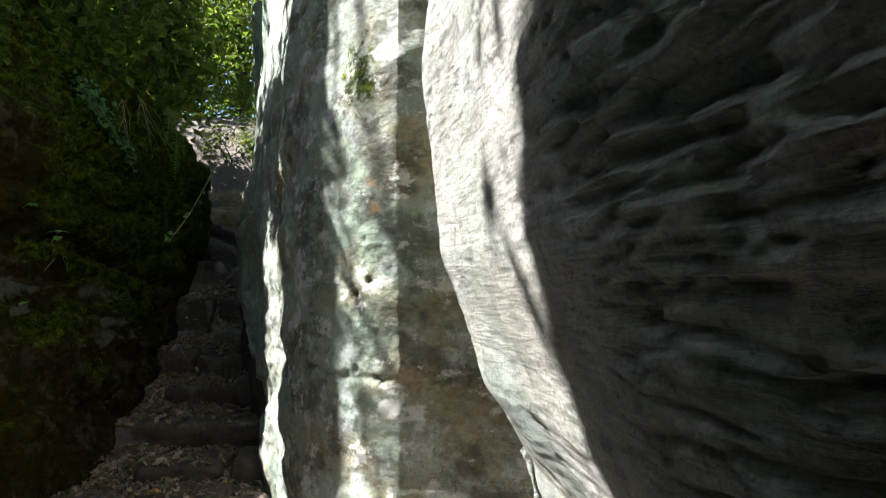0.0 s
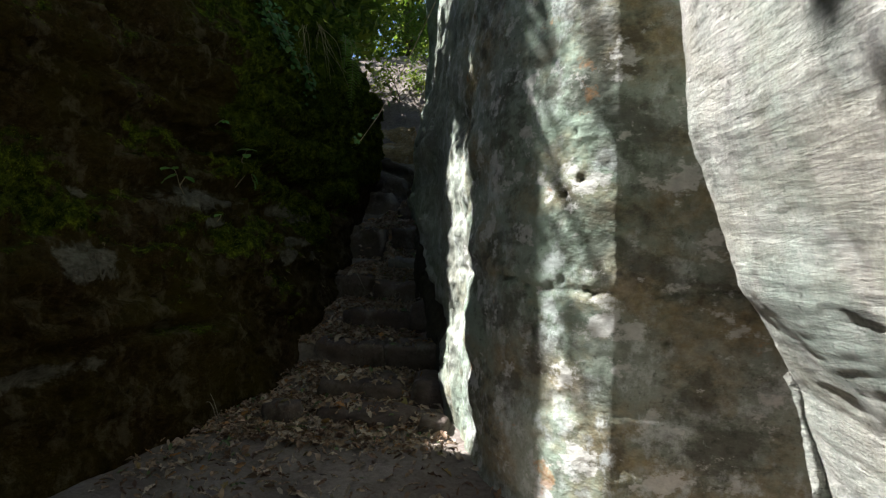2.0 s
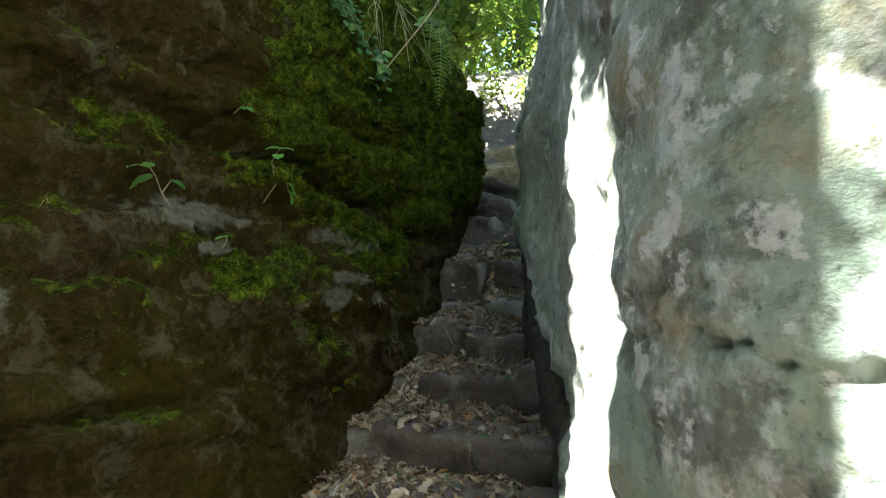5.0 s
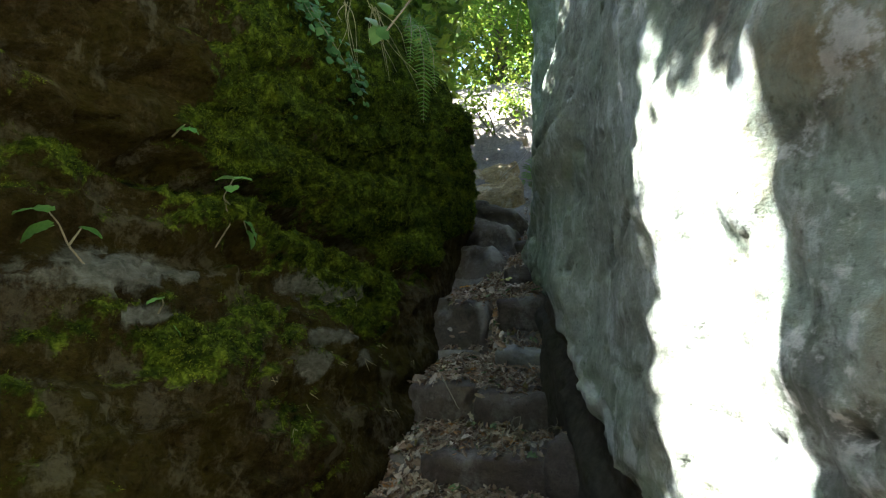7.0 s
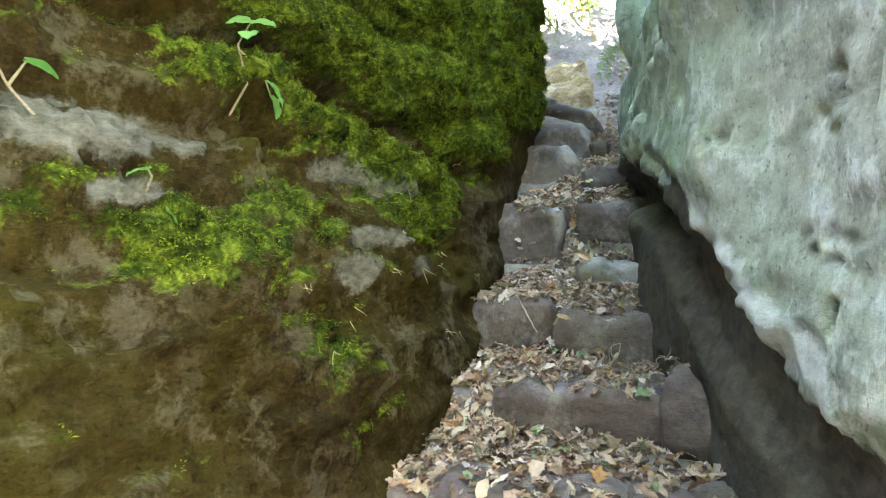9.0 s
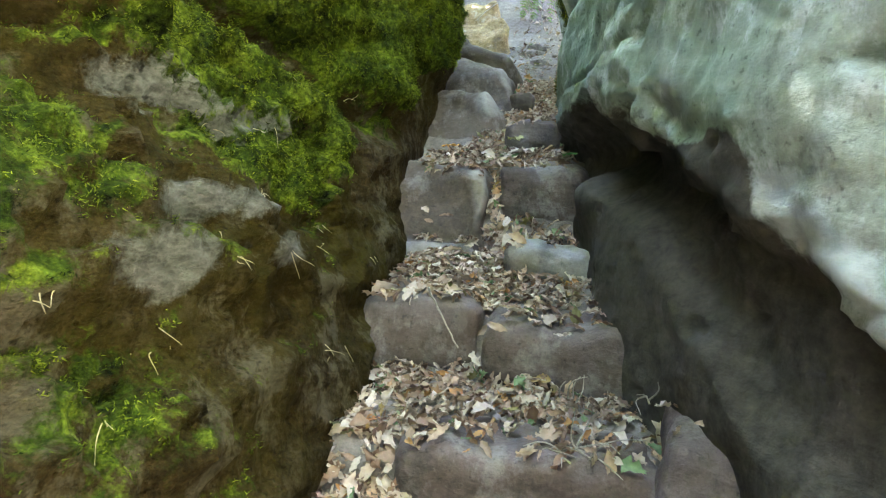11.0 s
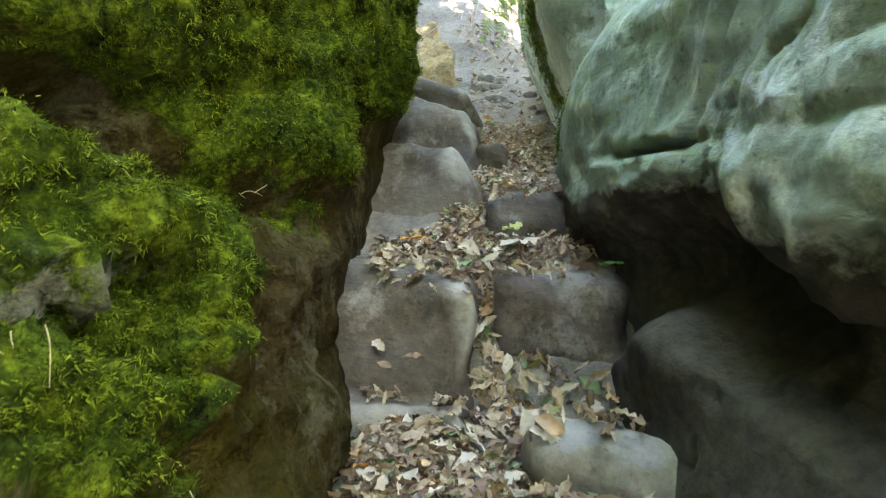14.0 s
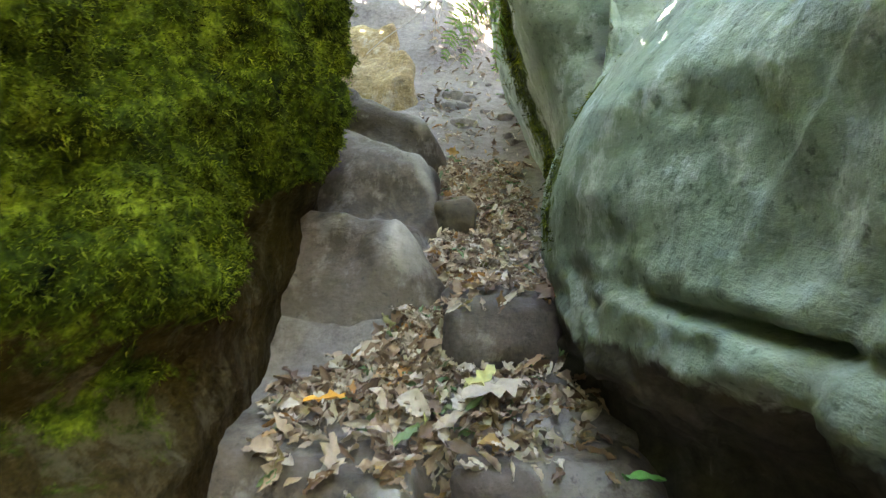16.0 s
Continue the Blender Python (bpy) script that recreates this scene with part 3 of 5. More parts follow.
    for k in range(26):
        hx = rng.uniform(-1.0, 0.05)
        hz = 1.0 + rng.normal(0, 0.03) if k < 14 else rng.uniform(0.6, 2.0)
        r = rng.uniform(0.008, 0.015)
        d -= 0.035 * np.exp(-(((p[..., 0] - hx) ** 2 + (p[..., 2] - hz) ** 2) / r ** 2)) * (p[..., 1] < 4.6)
    edge = step_up(4.0, 4.4, p[..., 1]) * (1 - step_up(5.1, 5.5, p[..., 1]))
    d += edge * (0.05 * fbm(p, 0.55, 2, 144, (1.5, 1.5, 0.8)) + 0.02 * fbm(p, 0.16, 3, 145))
    p = p + n * d[..., None]
    n = grid_normals(p, True)
    moss = (0.5 * fbm(p, 0.5, 5, 180) + 0.02) * step_up(7.6, 8.3, p[..., 1]) - 0.02 + 0.55 * np.exp(-((p[..., 1] - 8.58) / 0.14) ** 2) * step_up(1.6, 1.75, p[..., 2]) + 0.45 * step_up(9.0, 9.8, p[..., 1]) + 0.62 * np.exp(-(((p[..., 0] + 0.46) / 0.17) ** 2 + ((p[..., 2] - 2.62) / 0.32) ** 2)) * (p[..., 1] < 4.6)
    # brown stain and crust, with the undercut's and fissure's shade put into the colour
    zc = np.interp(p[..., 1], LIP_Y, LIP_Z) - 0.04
    stain_shade = (1 - step_up(zc - 0.08, zc + 0.06, p[..., 2])) * step_up(5.0, 5.4, p[..., 1])
    stain_shade = stain_shade + 0.50 * np.exp(-((p[..., 2] - zc - 0.06) / 0.09) ** 2) * step_up(6.1, 6.5, p[..., 1])
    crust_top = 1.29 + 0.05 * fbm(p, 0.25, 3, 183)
    stain_shade = stain_shade + 0.9 * step_up(1.04, 1.12, p[..., 2]) * (1 - step_up(crust_top - 0.03, crust_top + 0.03, p[..., 2])) * step_up(6.15, 6.3, p[..., 1]) * (1 - step_up(6.9, 7.05, p[..., 1]))
    stain_shade = stain_shade + 0.45 * (1 - step_up(1.48, 1.60, p[..., 2])) * step_up(7.2, 7.5, p[..., 1]) - 0.35 * np.exp(-(((p[..., 1] - 7.6) / 0.22) ** 2 + ((p[..., 2] - 1.24) / 0.12) ** 2))
    stain_shade = stain_shade + 0.5 * np.exp(-((p[..., 1] - 8.92) / 0.10) ** 2)
    pale = np.exp(-((p[..., 2] - zc - 0.10) / 0.09) ** 2) * step_up(5.3, 5.6, p[..., 1]) * (1 - step_up(6.2, 6.5, p[..., 1]))
    pale = pale + 0.9 * np.exp(-(((p[..., 1] - 6.55) / 0.10) ** 2 + ((p[..., 2] - 1.06) / 0.06) ** 2)) + 0.18 * step_up(5.0, 5.4, p[..., 1]) * (1 - step_up(6.4, 7.0, p[..., 1])) * step_up(1.1, 1.4, p[..., 2])
    pale = pale + 0.5 * (1 - step_up(0.40, 0.50, p[..., 2])) * (1 - step_up(4.4, 4.9, p[..., 1]))
    return p, n, np.clip(moss + 0.02, 0, 1.2), stain_shade, 1 - step_up(4.6, 5.2, p[..., 1]), pale


def slab_wall():
    line = spline(SLAB_XY, 0.015)
    p = east_face(line, 5.2, 0.010, slab_lean)
    n = grid_normals(p, True)
    q = p + 0.05 * fbm(p, 0.5, 2, 225)[..., None]
    strata = 0.4 - 1.3 * np.abs(fbm(q, 0.065, 2, 230, (5.0, 5.0, 0.8))) + 0.5 * (0.35 - np.abs(fbm(q, 0.17, 2, 238, (6.0, 6.0, 0.8))))
    back = 1 - step_up(0.9, 1.6, p[..., 1])
    d = 0.03 * fbm(p, 0.9, 2, 240) + (0.004 + 0.055 * back) * strata + (0.008 + 0.006 * back) * fbm(p, 0.3, 3, 250, (2, 2, 0.6))
    pits = fbm(p, 0.06, 2, 260, (1.6, 1.6, 0.8))
    d -= 0.05 * step_up(0.22, 0.42, pits) * (0.15 + 0.85 * back) * (0.3 + 0.7 * step_up(1.3, 2.2, p[..., 2]))
    return p + n * d[..., None], n


def put_wall(name, data, mat, flip, label):
    p, n, *masks = data
    nu, nv = p.shape[:2]
    me = mesh_of(name, p.reshape(-1, 3), grid_faces(nu, nv, flip), mat, True, dict(zip(("moss", "stain_shade", "bare", "pale"), masks)))
    return tagged(new(name, me), label, "rock face", kind="structure")


WEST_DATA, EAST_DATA, SLAB_DATA = west_wall(), east_wall(), slab_wall()
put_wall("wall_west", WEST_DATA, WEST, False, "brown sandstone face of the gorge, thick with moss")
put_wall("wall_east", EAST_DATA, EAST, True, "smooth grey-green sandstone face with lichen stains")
put_wall("wall_slab", SLAB_DATA, SLAB, True, "pale leaning sandstone slab, pitted and banded")


# an unseen cliff added behind the start closes the gorge and blocks low sky
sx, sz = np.meshgrid(np.arange(-7.0, 6.0, 0.12), np.arange(-0.5, 9.5, 0.12), indexing="ij")
sp = np.stack([sx, -6.6 + 0.25 * np.sin(sx * 0.8) - 0.12 * sz, sz], -1)
sp[..., 1] += 0.25 * fbm(sp, 1.4, 4, 600) + beds(sp, 44, 0.08, 0.5)
put_wall("wall_south", (sp, sp), EAST, False, "unseen grey cliff added behind the start to block low sky light")


# ---- ground: one sheet from the path out to the horizon ----
def ground_height(x, y):
    p = np.stack([x, y, np.zeros_like(x)], -1)
    path = path_height(y) + 0.02 * fbm(p, 0.25, 3, 300)
    left = np.interp(y, (-6, 1, 3.4, 4.5, 8.9, 9.6, 10.6, 13), (-3.9, -3.7, -3.5, -3.3, -3.4, -3.8, -4.4, -5.0))
    right = np.interp(y, (-6, -2.2, 0, 2.8, 3.5, 5, 7, 8.2, 10.3, 11.3, 13), (4.4, 2.0, 0.9, 0.7, 0.6, -1.0, -1.8, -2.1, -2.2, -1.2, 0.5))
    hill = 3.6 + 0.5 * fbm(p, 6.0, 3, 310) + 0.06 * np.maximum(y - 10, 0) + 0.04 * np.abs(x)
    up = np.maximum(1 - step_up(left - 1.5, left - 0.75, x), step_up(right + 0.05, right + 0.8, x))
    bank = np.interp(y, (11.4, 12, 13), (0, 0.25, 0.6)) * (1 - step_up(-3.2, -2.6, x)) * 0.8
    return path * (1 - up) + np.maximum(hill, path) * up + bank * (1 - up)


def axis(fine_a, fine_b, step, reach):
    mid = np.arange(fine_a, fine_b, step)
    grow = np.cumsum(step * 1.25 ** np.arange(1, 40))
    grow = grow[grow < reach]
    return np.concatenate([(fine_a - grow)[::-1], mid, fine_b + grow])


gx, gy = np.meshgrid(axis(-3.9, -0.9, 0.03, 220), axis(3.6, 12.6, 0.04, 260), indexing="ij")
GROUND = np.stack([gx, gy, ground_height(gx, gy)], -1)
ground = new("ground", mesh_of("ground", GROUND.reshape(-1, 3), grid_faces(*gx.shape), SOIL))
tagged(ground, "bare brown trodden soil of the gorge floor and hilltop", "ground", kind="structure")


# ---- stones ----
def stone_mesh(name, size, seed, mat, round_off=0.35, rough=0.03, res=14):
    """A worn block of that size: a box with rounded edges, uneven faces and chips, its base at z = 0."""
    sx, sy, sz = size
    verts, faces, base = [], [], 0
    lin = np.linspace(-1, 1, res)
    for ax in range(3):
        for sgn in (-1, 1):
            a, b = np.meshgrid(lin, lin, indexing="ij")
            q = np.empty((res, res, 3))
            q[..., ax], q[..., (ax + 1) % 3], q[..., (ax + 2) % 3] = sgn, a, b
            verts.append(q.reshape(-1, 3))
            faces.append(grid_faces(res, res, sgn < 0) + base)
            base += res * res
    q = np.concatenate(verts)
    ball = q / np.linalg.norm(q, axis=1, keepdims=True)
    power = (np.abs(q) ** 9).sum(1, keepdims=True) ** (1 / 9)
    blend = round_off * 0.6 if round_off < 0.9 else 0.9
    q = q / power * (1 - blend) + ball * blend
    p = q * np.array([sx, sy, sz]) / 2
    w = p + seed * 3.7
    d = 1.3 * rough * fbm(w, 0.30, 3, seed) + 0.4 * rough * fbm(w, 0.08, 3, seed + 3)
    p = p + ball * d[:, None]
    p[:, 2] += sz / 2
    me = mesh_of(name, p, np.concatenate(faces), mat)
    bm = bmesh.new()
    bm.from_mesh(me)
    bmesh.ops.remove_doubles(bm, verts=bm.verts, dist=0.0008)
    bm.to_mesh(me)
    bm.free()
    for poly in me.polygons:
        poly.use_smooth = True
    return me


STONES = []


def stone(name, x0, x1, front, depth, top, height, seed, mat, label, turn=0.0, tip=0.0, round_off=0.3, rough=0.035, group="", roll=0.0):
    ob = new(name, stone_mesh(name, (x1 - x0, depth, height), seed, mat, round_off, rough))
    ob.matrix_world = pose((x0 + x1) / 2, front + depth / 2, top - height, tip, roll, turn)
    tagged(ob, label, "rock" if name != "stone_step" else "step", group)
    STONES.append(ob)
    return ob


G = "stone steps of the stair"
stone("stone_step", -2.22, -1.56, 4.72, 0.40, -0.02, 0.20, 1, STEP, "low worn sandstone slab, lowest step of the stair", group=G)
stone("cobble", -2.58, -2.34, 4.62, 0.24, 0.02, 0.20, 2, STEP, "rounded dark cobble half buried in dry leaves", round_off=0.7)
stone("cobble", -1.44, -1.24, 4.66, 0.22, 0.0, 0.20, 3, STEP, "rounded dark cobble beside the lowest step", round_off=0.7)
stone("stone_step", -2.40, -1.73, 5.18, 0.42, 0.08, 0.24, 4, STEP, "dark rounded sandstone block forming a step", group=G, turn=-2)
stone("boulder", -1.66, -1.36, 5.16, 0.40, 0.14, 0.34, 5, STEP, "dark rounded boulder wedged against the grey rock face", round_off=0.55)
stone("stone_step", -2.70, -2.04, 5.74, 0.42, 0.28, 0.26, 6, STEP, "long flat sandstone block forming a step", group=G)
stone("stone_step", -2.05, -1.56, 5.72, 0.46, 0.30, 0.28, 7, STEP, "cracked sandstone block beside the long step", group=G, roll=-3)
stone("stone_step", -2.71, -1.97, 6.40, 0.36, 0.48, 0.26, 8, STEP, "dark smooth sandstone block with leaves on top", group=G, turn=1)
stone("stone_step", -1.99, -1.74, 6.36, 0.42, 0.60, 0.40, 9, STEP, "small upright sandstone block by the rock face", group=G)
stone("stone_step", -3.06, -2.57, 7.00, 0.40, 0.77, 0.30, 10, STEP, "purple-brown sandstone block with a rounded edge", group=G)
stone("stone_step", -2.56, -1.94, 6.96, 0.52, 0.75, 0.32, 11, STEP, "worn sandstone block with a broken lower lip", group=G, tip=6)
stone("stone_step", -2.60, -2.19, 7.46, 0.24, 0.96, 0.20, 12, PALE, "pale rounded stone lying on a leafy tread", group=G, turn=-8, round_off=1.0, roll=6)
stone("stone_step", -2.69, -2.27, 7.97, 0.32, 1.275, 0.28, 15, STEP, "square sandstone block forming a high step", group=G, round_off=0.22)
stone("stone_step", -2.78, -2.44, 8.45, 0.30, 1.54, 0.24, 17, STEP, "small sandstone block holding back a leafy tread", group=G, turn=6)
stone("cobble", -2.88, -2.70, 9.22, 0.22, 1.82, 0.22, 23, WORN, "small grey stone among dry leaves", round_off=0.5)


def terrace(name, x_from, x_to, y_from, y_to, height, mat, label, category):
    """Living rock worn into steps: a dense sheet whose height is a rule of the plan, with skirts below the soil."""
    x, y = np.meshgrid(np.arange(x_from, x_to, 0.013), np.arange(y_from, y_to, 0.013), indexing="ij")
    p = np.stack([x, y, np.zeros_like(x)], -1)
    z = height(x, y, p)
    p[..., 2] = z + 0.014 * fbm(p, 0.22, 3, 400) + 0.004 * fbm(p, 0.05, 3, 410)
    p[..., 1] += 0.006 * np.sin(p[..., 2] * 22 + 4 * fbm(p, 0.3, 2, 455)) + 0.07 * fbm(p, 0.36, 2, 460, (1.2, 1, 0.8)) + 0.006 * fbm(p, 0.08, 2, 470, (1, 1, 0.8))
    p[..., 0] += 0.05 * fbm(p, 0.30, 2, 480, (1, 1, 0.8))
    soft = z.copy()
    for _ in range(3):
        for ax in (0, 1):
            soft = np.apply_along_axis(lambda c: np.convolve(np.pad(c, 4, "edge"), np.ones(9) / 9, "valid"), ax, soft)
    worn = np.clip((z - soft) / 0.06 - 0.35, 0, 1.0)
    ob = new(name, mesh_of(name, p.reshape(-1, 3), grid_faces(*x.shape), mat, True, {"pale": worn}))
    STONES.append(tagged(ob, label, category))


def upper_ledges(x, y, p):
    """Three worn tiers that sweep down to the leafy channel, each with a rounded crest and a dished top."""
    w = y + 0.10 * fbm(p, 0.55, 2, 420) + 0.12 * (x + 3.0)
    z = 1.22 + 0.46 * step_up(8.44, 8.70, w) + (0.24 - 0.30 * (x + 3.05)) * step_up(9.12, 9.32, w) + 0.20 * step_up(9.74, 9.94, w)
    z = z + 0.05 * np.exp(-((w - 8.74) / 0.05) ** 2) + 0.04 * np.exp(-((w - 9.36) / 0.05) ** 2) - 0.05 * np.exp(-((w - 8.96) / 0.10) ** 2)
    z = z + 0.05 * (w - 8.5) - 0.06 * (x + 3.0) + 0.02 * np.abs(fbm(p, 0.20, 2, 425, (1.2, 1.2, 1)))
    edge = np.interp(y, (8.4, 8.7, 9.3, 9.9, 10.5), (-2.86, -2.80, -2.80, -2.88, -3.08)) + 0.06 * fbm(p, 0.3, 2, 430)
    inside = 1 - step_up(-0.13, 0.04, x - edge)
    return z * inside + (path_height(y) - 0.12) * (1 - inside) - 0.5 * (1 - step_up(8.36, 8.44, w)) - 0.5 * step_up(10.05, 10.35, w)


def lower_ledges(x, y, p):
    """A rock-cut riser with a low lip in front and a slanting dished face."""
    w = y + 0.05 * fbm(p, 0.35, 2, 440) + 0.10 * (x + 2.9)
    z = 0.58 + 0.33 * step_up(7.64, 7.72, w) + 0.36 * step_up(7.80, 8.00, w) + 0.05 * (w - 7.8) - 0.10 * (x + 3.0) * step_up(7.8, 8.0, w)
    z = z - 0.03 * np.exp(-(((x + 2.88) / 0.10) ** 2 + ((w - 7.9) / 0.10) ** 2))
    edge = -2.72 + 0.04 * fbm(p, 0.25, 2, 450) + 0.05 * (7.9 - y)
    inside = 1 - step_up(-0.06, 0.03, x - edge)
    return z * inside + (path_height(y) - 0.12) * (1 - inside)


def ochre_tiers(x, y, p):
    w = y + 0.10 * fbm(p, 0.5, 2, 520) + 0.25 * (x + 3.3)
    z = 2.22 + 0.44 * step_up(10.60, 10.95, w) + 0.06 * fbm(p, 0.35, 3, 525) + 0.34 * step_up(11.25, 11.7, w) + 0.06 * np.exp(-((w - 11.03) / 0.06) ** 2) + 0.12 * (w - 11)
    edge = np.interp(y, (10.6, 11.0, 11.6, 12.2), (-3.16, -3.14, -3.32, -3.5)) + 0.06 * fbm(p, 0.3, 2, 530)
    inside = 1 - step_up(-0.14, 0.04, x - edge)
    return z * inside + (path_height(y) - 0.15) * (1 - inside)


terrace("rock_ledge", -3.7, -2.6, 8.3, 10.7, upper_ledges, WORN, "smooth water-worn sandstone ledges beside the leafy channel", "rock")
terrace("stone_step", -3.4, -2.64, 7.6, 8.4, lower_ledges, WORN, "rock-cut step with a smooth dished face", "step")
terrace("rock_ledge", -4.3, -2.95, 10.55, 12.2, ochre_tiers, OCHRE, "rounded ochre sandstone outcrop beside the soil path", "rock")
# clods and pebbles on the soil at the top of the path
clods = np.random.RandomState(61)
for k in range(22):
    cx, cy, cw = clods.uniform(-3.05, -2.35), clods.uniform(10.2, 12.4), clods.uniform(0.05, 0.15)
    cz = float(ground_height(np.array([cx]), np.array([cy]))[0])
    stone("cobble", cx - cw / 2, cx + cw / 2, cy, cw * 0.9, cz + cw * 0.45, cw * 0.8, 800 + k, SOIL, "small clod of dry earth on the soil path", turn=clods.uniform(0, 90), round_off=0.7, rough=0.03)


# ---- trees ----
def leaf_cloud(n, centre, radii, size, seed, clumps=40, clump_size=0.28, hang_down=0.2):
    """Many small pointed leaves in clumps, uneven at the edge."""
    rng = np.random.RandomState(seed)
    c = rng.normal(size=(clumps, 3))
    c /= np.linalg.norm(c, axis=1, keepdims=True)
    c *= rng.uniform(0.25, 1.0, (clumps, 1)) ** 0.6
    at = c[rng.randint(clumps, size=n)] + rng.normal(size=(n, 3)) * clump_size * rng.uniform(0.4, 1, (n, 1))
    at = at * np.array(radii) + np.array(centre)
    a = rng.normal(size=(n, 3))
    a[:, 2] -= hang_down
    a /= np.linalg.norm(a, axis=1, keepdims=True)
    b = np.cross(a, rng.normal(size=(n, 3)))
    b /= np.linalg.norm(b, axis=1, keepdims=True)
    s = size * rng.uniform(0.6, 1.3, (n, 1))
    up = np.cross(a, b) * s * 0.18
    v = np.stack([at - a * s * 0.5, at + b * s * 0.3 + up, at + a * s * 0.55, at - b * s * 0.3 + up], 1).reshape(-1, 3)
    i = np.arange(n)[:, None] * 4
    return v, np.concatenate([i + [0, 1, 2], i + [0, 2, 3]])


def tube(points, radii, sides=10, seed=0, knobble=0.0):
    p = np.array(points, float)
    t = np.gradient(p, axis=0)
    t /= np.linalg.norm(t, axis=1, keepdims=True)
    ref = np.array([0.31, 0.87, 0.37])
    a = np.cross(t, ref)
    a /= np.linalg.norm(a, axis=1, keepdims=True)
    b = np.cross(t, a)
    ang = np.linspace(0, 2 * np.pi, sides, endpoint=False)
    ring = np.cos(ang)[None, :, None] * a[:, None] + np.sin(ang)[None, :, None] * b[:, None]
    v = p[:, None] + ring * np.array(radii)[:, None, None]
    if knobble:
        v += ring * (knobble * fbm(v, 0.25, 3, seed))[..., None]
    n, f = len(p), []
    for i in range(n - 1):
        for k in range(sides):
            f.append((i * sides + k, i * sides + (k + 1) % sides, (i + 1) * sides + (k + 1) % sides, (i + 1) * sides + k))
    return v.reshape(-1, 3), np.array(f)


def joined(pieces):
    vs, fs, base = [], [], 0
    for v, f in pieces:
        vs.append(v)
        fs.append(np.asarray(f) + base)
        base += len(v)
    return np.concatenate(vs), np.concatenate(fs)


def tree(x, y, z, height, girth, crowns, seed, label, leaf=0.09, lean=(0, 0)):
    """A tapered trunk with limbs and a crown of leaf clumps; crowns: (n, centre offset, radii)."""
    rng = np.random.RandomState(seed)
    root = tagged(new("tree"), label, "tree")
    root.location = (x, y, z)
    k = np.linspace(0, 1, 14)
    spine = np.stack([lean[0] * k + 0.12 * np.sin(k * 5 + seed), lean[1] * k + 0.1 * np.cos(k * 4 + seed), -0.3 + k * (height + 0.3)], 1)
    hang("trunk", mesh_of("trunk", *tube(spine, girth * (1.25 - k) ** 0.7 + 0.015, 14, seed, girth * 0.35), BARK), root)
    limbs = []
    for n, off, radii in crowns:
        for j in range(4):
            start = spine[rng.randint(6, 13)]
            end = np.array(off) + rng.normal(size=3) * np.array(radii) * 0.5
            q = np.linspace(0, 1, 8)[:, None]
            limbs.append(tube(start * (1 - q) + end * q + np.sin(q * np.pi) * np.array([0, 0, 0.25]), np.linspace(min(girth * 0.3, 0.05), 0.008, 8), 7))
    for piece in limbs:
        hang("limb", mesh_of("limb", *piece, BARK), root)
    clouds = [leaf_cloud(n, off, radii, leaf, seed * 7 + j, clumps=max(12, n // 70)) for j, (n, off, radii) in enumerate(crowns)]
    hang("crown", mesh_of("crown", *joined(clouds), FOLIAGE, False), root)["kind"] = "stuff"
    return root


# mostly unseen trees added on the west cliff to block sun, except between trunks
tree(-4.6, 4.42, 3.1, 9.5, 0.34, [(500, (-0.5, 0.2, 9.3), (1.0, 1.2, 1.0)), (300, (0.2, -0.55, 3.3), (0.5, 0.45, 0.9)), (650, (0.0, 0.0, 2.9), (0.42, 0.42, 1.6)), (3400, (0.4, 0.60, 3.18), (0.30, 0.42, 0.48)), (1500, (0.4, 1.04, 2.3), (0.2, 0.15, 1.3))], 3, "unseen tall broadleaf tree added on the west cliff to shape sun patches")
tree(-5.4, 7.6, 3.4, 9.0, 0.22, [(5200, (0.6, 0.2, 3.6), (1.3, 1.75, 3.2)), (2200, (0.9, 1.1, 2.7), (0.8, 0.8, 1.2)), (1800, (1.2, 0.6, 0.9), (0.8, 1.2, 0.9))], 4, "leafy broadleaf tree added above the mossy west cliff to block sun", leaf=0.14)
tree(-5.6, 0.15, 3.1, 9.0, 0.22, [(7500, (0.7, -0.2, 3.8), (1.2, 1.75, 3.3)), (700, (0.9, 1.15, 5.9), (0.6, 0.45, 0.6))], 5, "unseen dense broadleaf tree added on the west cliff to block sun", leaf=0.18)
tree(-5.6, -3.4, 3.1, 9.0, 0.22, [(6000, (0.7, 0.0, 3.8), (1.5, 2.2, 3.4))], 6, "unseen dense broadleaf tree added on the west cliff to block sun", leaf=0.18)
tree(-6.0, 10.4, 3.6, 8.0, 0.20, [(7000, (0.7, 0.1, 3.0), (1.5, 1.7, 2.6)), (2500, (1.0, 0.4, 1.3), (1.0, 1.5, 1.2))], 14, "broadleaf tree beside the top of the gorge", leaf=0.2)
# out-of-view trees added on the east hill; their crowns cut the gorge's sky light
for k, (x, y) in enumerate([(3.2, 2.6), (3.6, -0.6), (4.2, -4.0), (0.6, -8.0)]):
    tree(x, y, 3.7, 9.0, 0.20, [(11000, (-2.9, -0.2, 5.2), (3.2, 2.6, 1.3))], 40 + k, "unseen broadleaf tree added on the east hill to cut sky light", leaf=0.24)
